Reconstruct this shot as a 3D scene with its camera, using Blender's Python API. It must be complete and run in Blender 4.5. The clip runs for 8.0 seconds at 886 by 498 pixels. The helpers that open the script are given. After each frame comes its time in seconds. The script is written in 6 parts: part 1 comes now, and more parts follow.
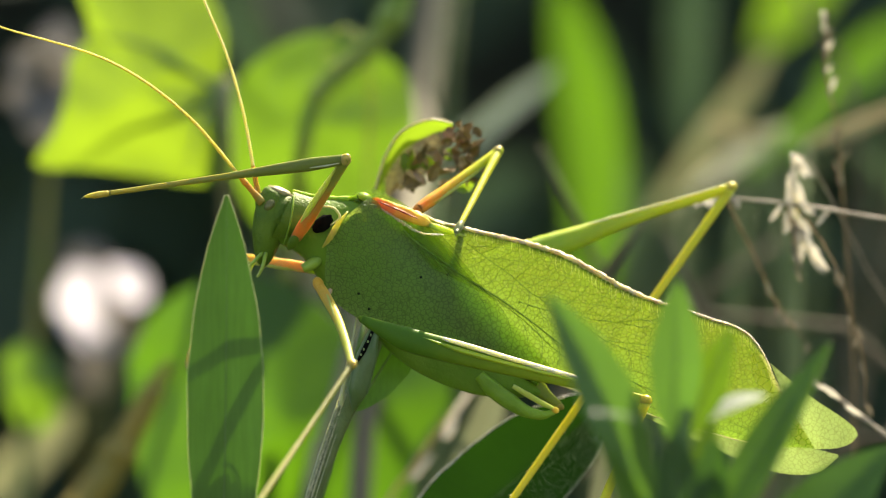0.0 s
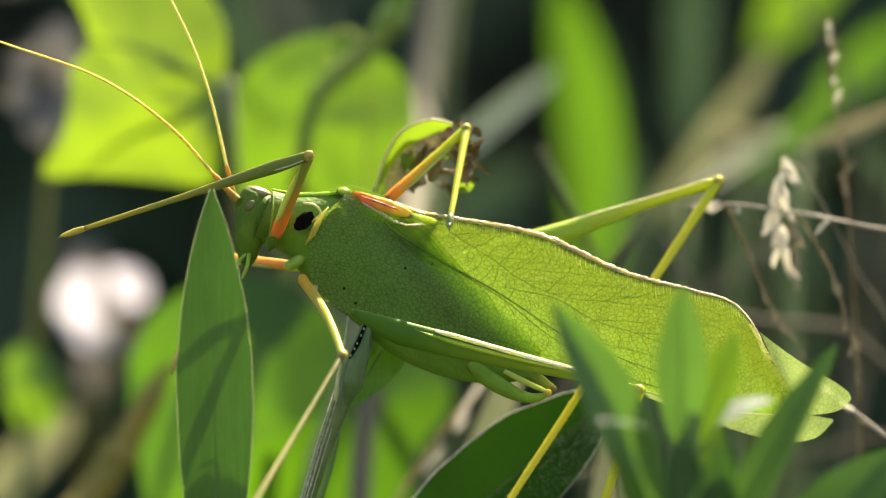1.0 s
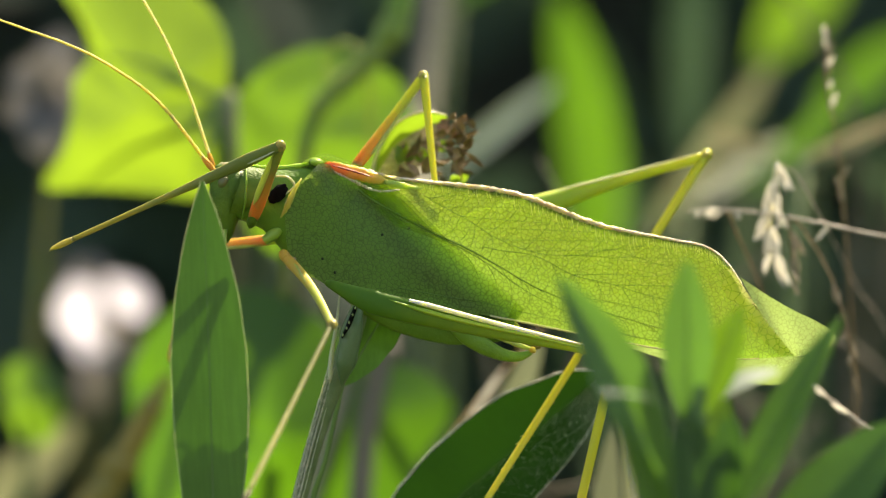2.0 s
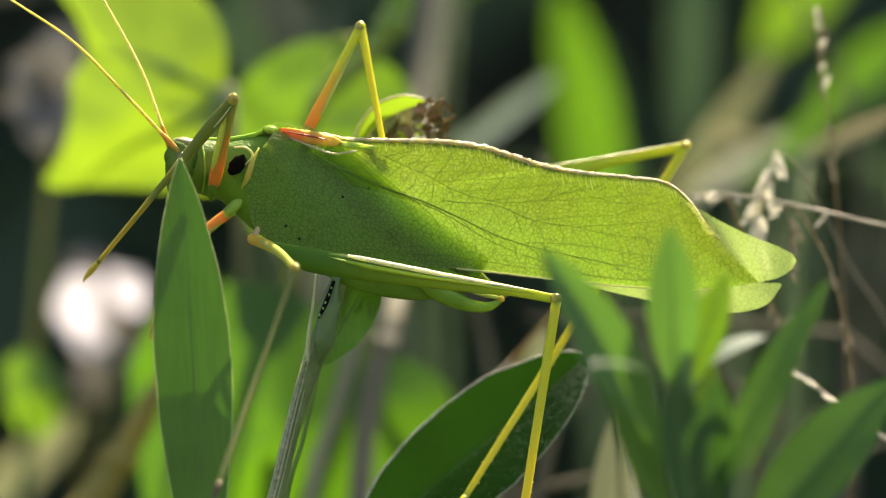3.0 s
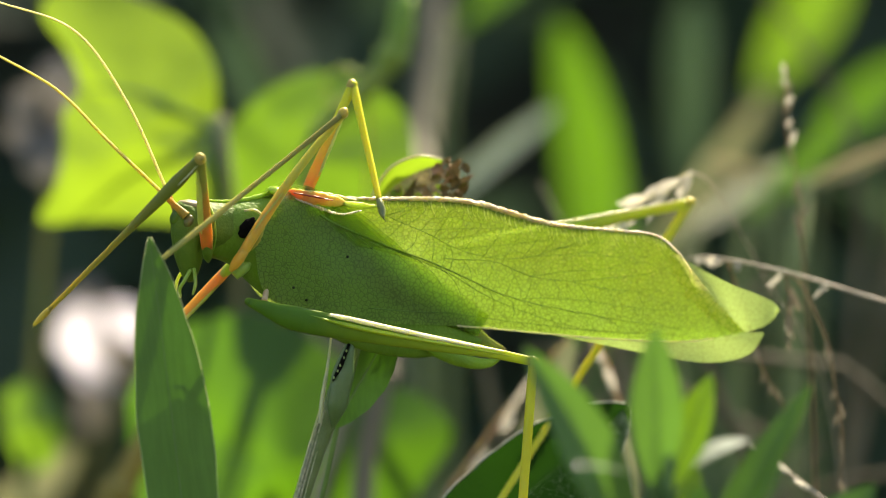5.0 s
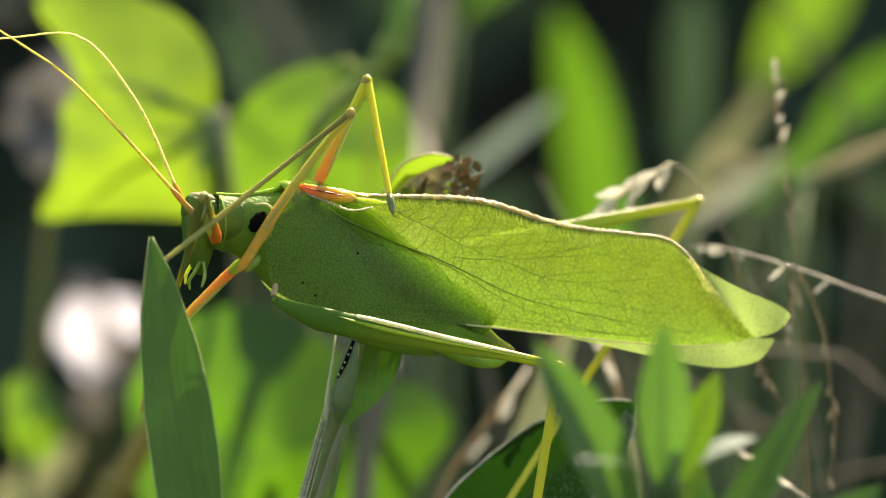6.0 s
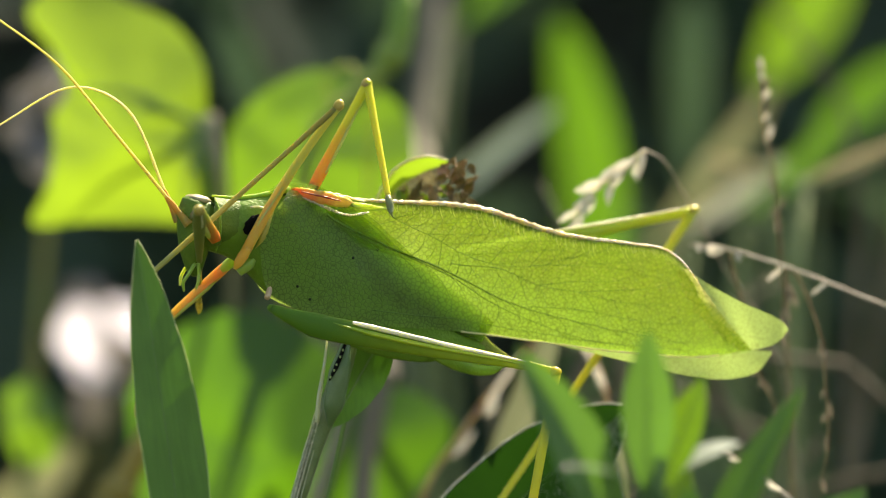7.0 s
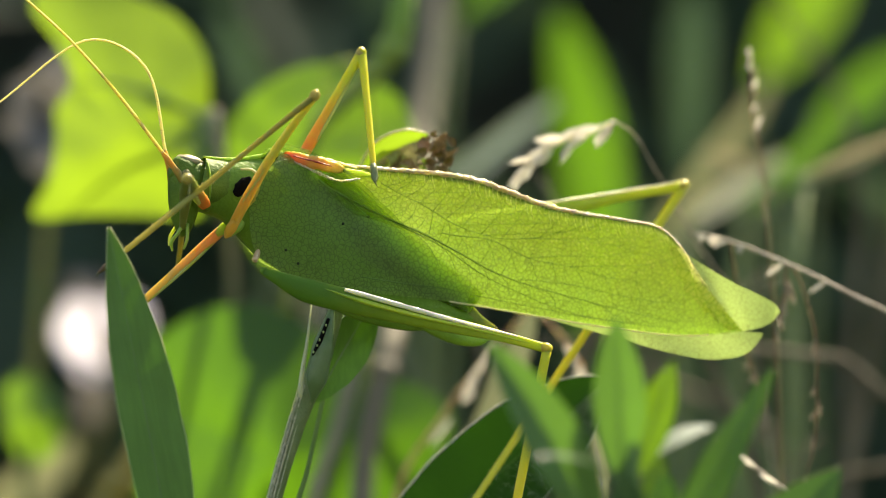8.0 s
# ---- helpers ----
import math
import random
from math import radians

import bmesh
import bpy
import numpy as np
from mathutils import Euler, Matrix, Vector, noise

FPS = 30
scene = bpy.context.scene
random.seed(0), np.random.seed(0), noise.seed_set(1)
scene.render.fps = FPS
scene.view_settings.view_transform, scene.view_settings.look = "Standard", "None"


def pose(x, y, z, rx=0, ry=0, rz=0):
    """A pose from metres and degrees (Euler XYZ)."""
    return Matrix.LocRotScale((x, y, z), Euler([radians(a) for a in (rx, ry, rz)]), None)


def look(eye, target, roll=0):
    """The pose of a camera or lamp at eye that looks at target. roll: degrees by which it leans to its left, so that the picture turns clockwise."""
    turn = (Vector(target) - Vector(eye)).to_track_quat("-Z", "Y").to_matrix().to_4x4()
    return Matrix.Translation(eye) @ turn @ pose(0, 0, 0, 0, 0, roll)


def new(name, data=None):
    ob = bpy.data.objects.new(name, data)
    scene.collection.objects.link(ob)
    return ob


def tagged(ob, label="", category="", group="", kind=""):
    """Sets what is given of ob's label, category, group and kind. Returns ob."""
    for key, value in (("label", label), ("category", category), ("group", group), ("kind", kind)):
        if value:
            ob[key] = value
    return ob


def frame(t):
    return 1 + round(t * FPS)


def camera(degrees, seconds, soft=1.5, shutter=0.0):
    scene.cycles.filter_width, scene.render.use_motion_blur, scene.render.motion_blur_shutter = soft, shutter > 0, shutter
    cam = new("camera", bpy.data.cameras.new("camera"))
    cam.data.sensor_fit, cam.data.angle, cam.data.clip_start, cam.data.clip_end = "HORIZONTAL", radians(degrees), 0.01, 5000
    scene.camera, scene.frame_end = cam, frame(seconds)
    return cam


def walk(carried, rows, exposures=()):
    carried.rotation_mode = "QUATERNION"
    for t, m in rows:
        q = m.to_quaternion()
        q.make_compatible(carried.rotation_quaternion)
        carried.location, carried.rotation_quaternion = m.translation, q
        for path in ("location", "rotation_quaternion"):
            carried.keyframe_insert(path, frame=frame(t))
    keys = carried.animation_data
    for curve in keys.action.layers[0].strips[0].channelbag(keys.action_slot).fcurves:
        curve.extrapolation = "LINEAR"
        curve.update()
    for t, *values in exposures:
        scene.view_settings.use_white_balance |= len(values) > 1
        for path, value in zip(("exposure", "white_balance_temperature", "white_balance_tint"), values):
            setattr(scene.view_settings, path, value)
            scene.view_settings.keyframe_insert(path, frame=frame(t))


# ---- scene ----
# Lengths below are in millimetres; MM turns them into metres.
MM = 0.001
cam = camera(9.33, 8.0, soft=1.0)
cam.data.dof.use_dof = True
cam.data.dof.focus_distance = 0.4745
cam.data.dof.aperture_fstop = 21.0
EYE = Vector((0, -480, 0))
PAN = [(0, 0.00), (0.5, 0.00), (1, 0.10), (2.5, 1.50), (3, 0.60), (3.5, 0.60), (4, 2.00), (4.5, 3.10), (5, 3.40), (6.5, 2.50), (7, 3.25), (7.5, 2.50), (8, 2.75)]
walk(cam, [(t, look(EYE * MM, (0, 0, lift * MM))) for t, lift in PAN], [(0, 1.34, 8500, 8.5), (8.0, 1.34, 8500, 8.5)])

# ---- light ----
SUN_FROM = Vector((0.30, 0.54, 0.80)).normalized()
world = bpy.data.worlds.new("sky")
scene.world = world
world.use_nodes = True
sky = world.node_tree.nodes.new("ShaderNodeTexSky")
sky.sky_type = "NISHITA"
sky.sun_disc = False
sky.sun_elevation = math.asin(SUN_FROM.z)
sky.sun_rotation = math.atan2(SUN_FROM.x, SUN_FROM.y)
world.node_tree.links.new(sky.outputs["Color"], world.node_tree.nodes["Background"].inputs["Color"])
world.node_tree.nodes["Background"].inputs["Strength"].default_value = 0.10
sun = new("sun", bpy.data.lights.new("sun", "SUN"))
sun.data.energy, sun.data.angle, sun.data.color = 5.0, radians(0.5), (1.0, 0.95, 0.84)
sun.matrix_world = look(SUN_FROM * 3, (0, 0, 0))


# ---- materials ----
def nodes_of(name):
    m = bpy.data.materials.new(name)
    m.use_nodes = True
    nt = m.node_tree
    nt.nodes.clear()
    return m, nt


def node(nt, kind, **values):
    n = nt.nodes.new(kind)
    for key, value in values.items():
        n.inputs[key.replace("_", " ")].default_value = value
    return n


def mottled(nt, colour, other, scale, detail=6.0, low=0.3, high=0.7):
    """A colour that drifts between two tints with noise of that scale (per metre)."""
    place = nt.nodes.new("ShaderNodeTexCoord")
    tex = node(nt, "ShaderNodeTexNoise", Scale=scale, Detail=detail)
    ramp = nt.nodes.new("ShaderNodeValToRGB")
    ramp.color_ramp.elements[0].position, ramp.color_ramp.elements[1].position = low, high
    ramp.color_ramp.elements[0].color, ramp.color_ramp.elements[1].color = (*colour, 1), (*other, 1)
    nt.links.new(place.outputs["Object"], tex.inputs["Vector"])
    nt.links.new(tex.outputs["Fac"], ramp.inputs["Fac"])
    return place, ramp.outputs["Color"]


def thin(name, face, through_tint, share=0.5, gloss=0.06, rough=0.4, scale=300, bump=0.3, veins=0.0, cell=900, cell_dark=0.6, clear=0.0, film_tint=(0.90, 0.96, 0.54), grain=0.0, upper=None, net_face=1.0):
    """A thin living sheet: it scatters light off its face and lets light of another tint through."""
    m, nt = nodes_of(name)
    place, tint = mottled(nt, face, [c * 0.72 for c in face], scale)
    _, glow = mottled(nt, through_tint, [c * 0.8 for c in through_tint], scale * 0.7)
    fine = node(nt, "ShaderNodeTexNoise", Scale=scale * 9, Detail=4.0)
    nt.links.new(place.outputs["Object"], fine.inputs["Vector"])
    height = fine.outputs["Fac"]
    if upper:
        axes = nt.nodes.new("ShaderNodeSeparateXYZ")
        nt.links.new(place.outputs["Object"], axes.inputs[0])
        drift = nt.nodes.new("ShaderNodeMath")
        drift.operation = "MULTIPLY_ADD"
        drift.inputs[1].default_value = 0.003
        nt.links.new(fine.outputs["Fac"], drift.inputs[0])
        nt.links.new(axes.outputs["Z"], drift.inputs[2])
        rise = node(nt, "ShaderNodeMapRange", From_Min=-0.0030, From_Max=0.0010)
        nt.links.new(drift.outputs[0], rise.inputs["Value"])
        turned = []
        for colour, other in zip((tint, glow), upper):
            mix = nt.nodes.new("ShaderNodeMix")
            mix.data_type = "RGBA"
            mix.inputs["B"].default_value = (*other, 1)
            nt.links.new(colour, mix.inputs["A"])
            nt.links.new(rise.outputs["Result"], mix.inputs["Factor"])
            turned.append(mix.outputs["Result"])
        tint, glow = turned
        grit = node(nt, "ShaderNodeTexNoise", Scale=3800.0, Detail=2.0)
        nt.links.new(place.outputs["Object"], grit.inputs["Vector"])
        speck = node(nt, "ShaderNodeMapRange", From_Min=0.56, From_Max=0.70, To_Max=0.7)
        nt.links.new(grit.outputs["Fac"], speck.inputs["Value"])
        only = nt.nodes.new("ShaderNodeMath")
        only.operation = "MULTIPLY"
        nt.links.new(speck.outputs["Result"], only.inputs[0])
        nt.links.new(rise.outputs["Result"], only.inputs[1])
        pale = nt.nodes.new("ShaderNodeMix")
        pale.data_type = "RGBA"
        pale.inputs["B"].default_value = (*upper[2], 1)
        nt.links.new(glow, pale.inputs["A"])
        nt.links.new(only.outputs[0], pale.inputs["Factor"])
        glow = pale.outputs["Result"]
    if grain:
        long = node(nt, "ShaderNodeMapping", Scale=(1.0, 1.0, 0.06))
        lines = node(nt, "ShaderNodeTexNoise", Scale=3600.0, Detail=3.0)
        nt.links.new(place.outputs["Object"], long.inputs["Vector"])
        nt.links.new(long.outputs["Vector"], lines.inputs["Vector"])
        shade = nt.nodes.new("ShaderNodeValToRGB")
        shade.color_ramp.elements[0].position, shade.color_ramp.elements[1].position = 0.35, 0.65
        shade.color_ramp.elements[0].color = (1 - grain, 1 - grain, 1 - grain, 1)
        nt.links.new(lines.outputs["Fac"], shade.inputs["Fac"])
        streaked = []
        for colour in (tint, glow):
            mul = nt.nodes.new("ShaderNodeMix")
            mul.data_type, mul.blend_type = "RGBA", "MULTIPLY"
            mul.inputs["Factor"].default_value = 1.0
            nt.links.new(colour, mul.inputs["A"])
            nt.links.new(shade.outputs["Color"], mul.inputs["B"])
            streaked.append(mul.outputs["Result"])
        tint, glow = streaked
    if veins:
        net = nt.nodes.new("ShaderNodeTexVoronoi")
        net.feature = "DISTANCE_TO_EDGE"
        net.inputs["Scale"].default_value = cell
        nt.links.new(place.outputs["Object"], net.inputs["Vector"])
        edge = nt.nodes.new("ShaderNodeValToRGB")
        edge.color_ramp.elements[0].position, edge.color_ramp.elements[1].position = 0.0, veins
        edge.color_ramp.elements[0].color = (cell_dark, cell_dark * 0.92, cell_dark * 0.8, 1)
        nt.links.new(net.outputs["Distance"], edge.inputs["Fac"])
        mixed = []
        for colour, strength in ((tint, net_face), (glow, 1.0)):
            mul = nt.nodes.new("ShaderNodeMix")
            mul.data_type, mul.blend_type = "RGBA", "MULTIPLY"
            mul.inputs["Factor"].default_value = strength
            nt.links.new(colour, mul.inputs["A"])
            nt.links.new(edge.outputs["Color"], mul.inputs["B"])
            mixed.append(mul.outputs["Result"])
        tint, glow = mixed
        add = nt.nodes.new("ShaderNodeMath")
        add.operation = "ADD"
        nt.links.new(height, add.inputs[0])
        nt.links.new(edge.outputs["Color"], add.inputs[1])
        height = add.outputs[0]
    relief = node(nt, "ShaderNodeBump", Strength=bump, Distance=0.0002)
    nt.links.new(height, relief.inputs["Height"])
    matt = node(nt, "ShaderNodeBsdfDiffuse", Roughness=0.6)
    glass = nt.nodes.new("ShaderNodeBsdfTranslucent")
    shine = node(nt, "ShaderNodeBsdfGlossy", Roughness=rough, Color=(0.9, 0.95, 1.0, 1))
    nt.links.new(tint, matt.inputs["Color"])
    nt.links.new(glow, glass.inputs["Color"])
    for n in (matt, glass, shine):
        nt.links.new(relief.outputs["Normal"], n.inputs["Normal"])
    body = node(nt, "ShaderNodeMixShader", Fac=share)
    nt.links.new(matt.outputs[0], body.inputs[1])
    nt.links.new(glass.outputs[0], body.inputs[2])
    top = node(nt, "ShaderNodeMixShader", Fac=gloss)
    nt.links.new(body.outputs[0], top.inputs[1])
    nt.links.new(shine.outputs[0], top.inputs[2])
    if clear:
        film = node(nt, "ShaderNodeBsdfTransparent", Color=(*film_tint, 1))
        both = node(nt, "ShaderNodeMixShader", Fac=clear)
        nt.links.new(top.outputs[0], both.inputs[1])
        nt.links.new(film.outputs[0], both.inputs[2])
        top = both
    out = nt.nodes.new("ShaderNodeOutputMaterial")
    nt.links.new(top.outputs[0], out.inputs["Surface"])
    return m


def solid(name, colour, other, rough=0.5, scale=400, bump=0.3, skin=0.0, specular=0.5, low=0.35, high=0.65):
    """An opaque surface with two tints and fine relief; skin lets some light scatter inside."""
    m, nt = nodes_of(name)
    place, tint = mottled(nt, colour, other, scale, low=low, high=high)
    fine = node(nt, "ShaderNodeTexNoise", Scale=scale * 7, Detail=5.0)
    nt.links.new(place.outputs["Object"], fine.inputs["Vector"])
    relief = node(nt, "ShaderNodeBump", Strength=bump, Distance=0.0002)
    nt.links.new(fine.outputs["Fac"], relief.inputs["Height"])
    shader = node(nt, "ShaderNodeBsdfPrincipled", Roughness=rough)
    shader.inputs["Specular IOR Level"].default_value = specular
    shader.inputs["Subsurface Weight"].default_value = skin
    shader.inputs["Subsurface Radius"].default_value = (0.0012, 0.0012, 0.0005)
    shader.inputs["Subsurface Scale"].default_value = 1.0
    nt.links.new(tint, shader.inputs["Base Color"])
    nt.links.new(relief.outputs["Normal"], shader.inputs["Normal"])
    out = nt.nodes.new("ShaderNodeOutputMaterial")
    nt.links.new(shader.outputs[0], out.inputs["Surface"])
    return m


def graded(name, first, last, start, end, rough=0.45, skin=0.8, specular=0.3):
    """Limb skin whose colour passes from one tint to another along the limb, from start to end in millimetres."""
    m, nt = nodes_of(name)
    place = nt.nodes.new("ShaderNodeTexCoord")
    axes = nt.nodes.new("ShaderNodeSeparateXYZ")
    nt.links.new(place.outputs["Object"], axes.inputs[0])
    along = node(nt, "ShaderNodeMapRange", From_Min=start * MM, From_Max=end * MM)
    tex = node(nt, "ShaderNodeTexNoise", Scale=900.0, Detail=5.0)
    nt.links.new(place.outputs["Object"], tex.inputs["Vector"])
    jitter = nt.nodes.new("ShaderNodeMath")
    jitter.operation = "MULTIPLY_ADD"
    jitter.inputs[1].default_value = 0.004
    nt.links.new(tex.outputs["Fac"], jitter.inputs[0])
    nt.links.new(axes.outputs["X"], jitter.inputs[2])
    nt.links.new(jitter.outputs[0], along.inputs["Value"])
    blend = nt.nodes.new("ShaderNodeMix")
    blend.data_type = "RGBA"
    blend.inputs["A"].default_value, blend.inputs["B"].default_value = (*first, 1), (*last, 1)
    nt.links.new(along.outputs["Result"], blend.inputs["Factor"])
    relief = node(nt, "ShaderNodeBump", Strength=0.3, Distance=0.0002)
    nt.links.new(tex.outputs["Fac"], relief.inputs["Height"])
    shader = node(nt, "ShaderNodeBsdfPrincipled", Roughness=rough)
    shader.inputs["Specular IOR Level"].default_value = specular
    shader.inputs["Subsurface Weight"].default_value = skin
    shader.inputs["Subsurface Radius"].default_value = (0.0012, 0.0010, 0.0004)
    shader.inputs["Subsurface Scale"].default_value = 1.0
    nt.links.new(blend.outputs["Result"], shader.inputs["Base Color"])
    nt.links.new(relief.outputs["Normal"], shader.inputs["Normal"])
    out = nt.nodes.new("ShaderNodeOutputMaterial")
    nt.links.new(shader.outputs[0], out.inputs["Surface"])
    return m


WING = thin("wing_membrane", (0.32, 0.52, 0.08), (0.56, 0.82, 0.175), 0.64, 0.05, 0.42, 220, 0.4, 0.12, 2500, 0.42, 0.42, (0.83, 0.94, 0.50), upper=((0.23, 0.36, 0.05), (0.42, 0.575, 0.085), (0.86, 0.88, 0.32)), net_face=0.15)
HIND_WING = thin("hind_wing_membrane", (0.28, 0.42, 0.13), (0.54, 0.78, 0.22), 0.6, 0.05, 0.4, 300, 0.3, 0.09, 2600, 0.7, 0.3, (0.88, 0.95, 0.66))
LACE = thin("wing_tip_lace", (0.36, 0.40, 0.12), (0.80, 0.84, 0.30), 0.7, 0.05, 0.4, 900, 0.6, 0.12, 1500, 0.75, 0.6, (0.97, 0.98, 0.75))
# half-clear sheet added to soften the shade on the fore wing
SHADE_PLEAT = thin("wing_shade_pleat", (0.15, 0.27, 0.05), (0.30, 0.50, 0.10), 0.5, 0.03, 0.5, 300, 0.2, clear=0.62, film_tint=(0.88, 0.95, 0.60))
VEIN = solid("wing_vein", (0.09, 0.18, 0.02), (0.12, 0.22, 0.03), 0.5, 600, 0.3, 0.1)
CRINKLE = solid("wing_crinkle", (0.58, 0.62, 0.18), (0.50, 0.58, 0.14), 0.3, 900, 0.5, 0.6)
COSTA = solid("wing_edge", (0.62, 0.40, 0.26), (0.74, 0.62, 0.38), 0.35, 900, 0.8, 0.9)
SKIN = solid("insect_skin", (0.08, 0.16, 0.018), (0.125, 0.22, 0.025), 0.5, 500, 0.5, 0.2, 0.25)
BELLY = solid("abdomen_skin", (0.125, 0.26, 0.028), (0.16, 0.30, 0.04), 0.45, 400, 0.5, 0.35, 0.25)
TAIL = solid("tail_skin", (0.165, 0.225, 0.04), (0.22, 0.24, 0.06), 0.45, 500, 0.5, 0.5, 0.25)
OVIPOSITOR = solid("ovipositor_skin", (0.16, 0.31, 0.03), (0.22, 0.38, 0.05), 0.4, 500, 0.4, 0.6, 0.3)
PALE = solid("pale_skin", (0.46, 0.52, 0.26), (0.50, 0.44, 0.28), 0.32, 400, 0.3, 0.2)
LOW_RIM = solid("wing_low_rim", (0.74, 0.58, 0.36), (0.66, 0.62, 0.32), 0.35, 900, 0.5, 0.3)
DARK_RED = solid("dark_red_skin", (0.30, 0.03, 0.02), (0.42, 0.06, 0.03), 0.4, 900)
PALE_EDGE = solid("pale_edge_skin", (0.74, 0.76, 0.34), (0.70, 0.70, 0.30), 0.3, 900, 0.4, 0.3)
# near-white ridge colour holds the sunlight on the hind femur
RIDGE = solid("sunlit_ridge_skin", (0.88, 0.86, 0.66), (0.82, 0.78, 0.52), 0.3, 900, 0.5, 0.8)
CROWN = solid("crown_skin", (0.34, 0.30, 0.16), (0.44, 0.42, 0.24), 0.4, 500)
WING_BASE = graded("wing_base_skin", (0.74, 0.15, 0.06), (0.70, 0.46, 0.10), 3.0, 6.2)
PINK = solid("pink_skin", (0.66, 0.38, 0.30), (0.58, 0.46, 0.28), 0.32, 250, 0.25, 0.25)
YELLOW = solid("yellow_skin", (0.72, 0.70, 0.05), (0.60, 0.64, 0.06), 0.33, 300, 0.25, 0.8)
LIMB = solid("green_limb_skin", (0.24, 0.42, 0.07), (0.34, 0.46, 0.09), 0.33, 300, 0.25, 0.8)
STRIPE = solid("stripe_skin", (0.46, 0.60, 0.10), (0.56, 0.64, 0.16), 0.4, 300, 0.25, 0.8, 0.3)
DUSKY = solid("dusky_limb_skin", (0.17, 0.22, 0.09), (0.24, 0.26, 0.10), 0.4, 500)
AMBER = solid("amber_limb_skin", (0.50, 0.44, 0.07), (0.44, 0.36, 0.08), 0.36, 300, 0.25, 0.8)
TAWNY = solid("tawny_limb_skin", (0.34, 0.30, 0.08), (0.42, 0.34, 0.10), 0.4, 300, 0.25, 0.8)
FEELER = solid("feeler_skin", (0.52, 0.37, 0.10), (0.56, 0.44, 0.16), 0.4, 250, 0.3, 0.7, 0.3)
FEELER_PALE = solid("pale_feeler_skin", (0.66, 0.52, 0.20), (0.68, 0.60, 0.36), 0.4, 250, 0.3, 0.7, 0.3)
BLACK = solid("black_opening", (0.004, 0.004, 0.004), (0.007, 0.007, 0.006), 0.9, 900, 0.3, 0.0, 0.05)
EYE_SKIN = solid("insect_eye", (0.10, 0.14, 0.03), (0.16, 0.16, 0.06), 0.2, 900)
LEAF_NEAR = thin("narrow_leaf", (0.15, 0.335, 0.05), (0.052, 0.17, 0.008), 0.21, 0.025, 0.45, 160, 0.2, grain=0.14)
# vine leaf greens: sun and shade are put into brighter and darker tints
LEAF_LIME = thin("sun_tinted_leaf", (0.12, 0.25, 0.03), (0.33, 0.54, 0.035), 0.52, 0.04, 0.45, 70, 0.2)
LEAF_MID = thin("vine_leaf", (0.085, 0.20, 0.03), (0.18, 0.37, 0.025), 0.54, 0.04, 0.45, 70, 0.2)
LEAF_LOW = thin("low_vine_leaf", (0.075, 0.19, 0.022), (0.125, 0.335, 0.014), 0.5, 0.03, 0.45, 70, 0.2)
LEAF_SPRIG = thin("sprig_leaf", (0.11, 0.26, 0.04), (0.24, 0.52, 0.03), 0.5, 0.03, 0.4, 120, 0.3, grain=0.18)
LEAF_OLD = thin("older_sprig_leaf", (0.13, 0.285, 0.055), (0.165, 0.40, 0.043), 0.45, 0.03, 0.4, 120, 0.3, grain=0.18)
# darker sprig green: shade inside the sprig is put into the colour
LEAF_INNER_SHADED = thin("shaded_inner_sprig_leaf", (0.055, 0.145, 0.026), (0.07, 0.20, 0.016), 0.35, 0.02, 0.4, 120, 0.3, grain=0.1)
LEAF_YOUNG = thin("young_sprig_leaf", (0.10, 0.25, 0.03), (0.26, 0.52, 0.03), 0.55, 0.02, 0.4, 120, 0.3, grain=0.18)
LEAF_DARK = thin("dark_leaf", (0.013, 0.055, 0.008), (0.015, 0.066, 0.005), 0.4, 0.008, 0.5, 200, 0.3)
LEAF_BLADE = thin("grass_blade", (0.065, 0.17, 0.02), (0.125, 0.31, 0.018), 0.48, 0.03, 0.4, 60, 0.2)
LEAF_BLUE = thin("grey_green_blade", (0.24, 0.33, 0.31), (0.28, 0.38, 0.30), 0.4, 0.22, 0.3, 60, 0.2)
# pale grey tint carries the blade's sun highlight in its colour
LEAF_SHINE = thin("highlight_pale_leaf", (0.52, 0.54, 0.46), (0.52, 0.54, 0.42), 0.45, 0.3, 0.28, 60, 0.2)
# near-white face colour stands in for the sun's glint on a green leaf
LEAF_GLINT = thin("glint_white_leaf", (0.88, 0.92, 0.76), (0.50, 0.66, 0.30), 0.15, 0.08, 0.35, 60, 0.2)
LEAF_CURL = thin("curled_leaf", (0.18, 0.31, 0.19), (0.17, 0.31, 0.14), 0.45, 0.12, 0.3, 60, 0.2)
DRY_BLADE = thin("dry_blade", (0.42, 0.36, 0.22), (0.44, 0.38, 0.22), 0.45, 0.06, 0.4, 80, 0.3)
# dark leaf tint that imitates deep shade on the bank
LEAF_SHADE = thin("shade_tinted_leaf", (0.060, 0.112, 0.064), (0.078, 0.15, 0.068), 0.4, 0.02, 0.5, 30, 0.2)
# grass blade green dimmed in colour to look shaded
LEAF_DIM = thin("shade_dimmed_blade", (0.05, 0.10, 0.045), (0.06, 0.13, 0.045), 0.4, 0.05, 0.35, 50, 0.2)
LEAF_DULL = thin("dull_blade", (0.18, 0.20, 0.13), (0.30, 0.32, 0.17), 0.6, 0.02, 0.4, 50, 0.2)
MIDRIB = solid("midrib", (0.16, 0.26, 0.10), (0.22, 0.32, 0.14), 0.5, 300)
STEM_GREEN = solid("stem_bark", (0.13, 0.20, 0.07), (0.21, 0.27, 0.12), 0.45, 500, 0.9)
SPRIG_STEM = solid("sprig_stem", (0.09, 0.19, 0.045), (0.13, 0.24, 0.06), 0.5, 200, 0.4)
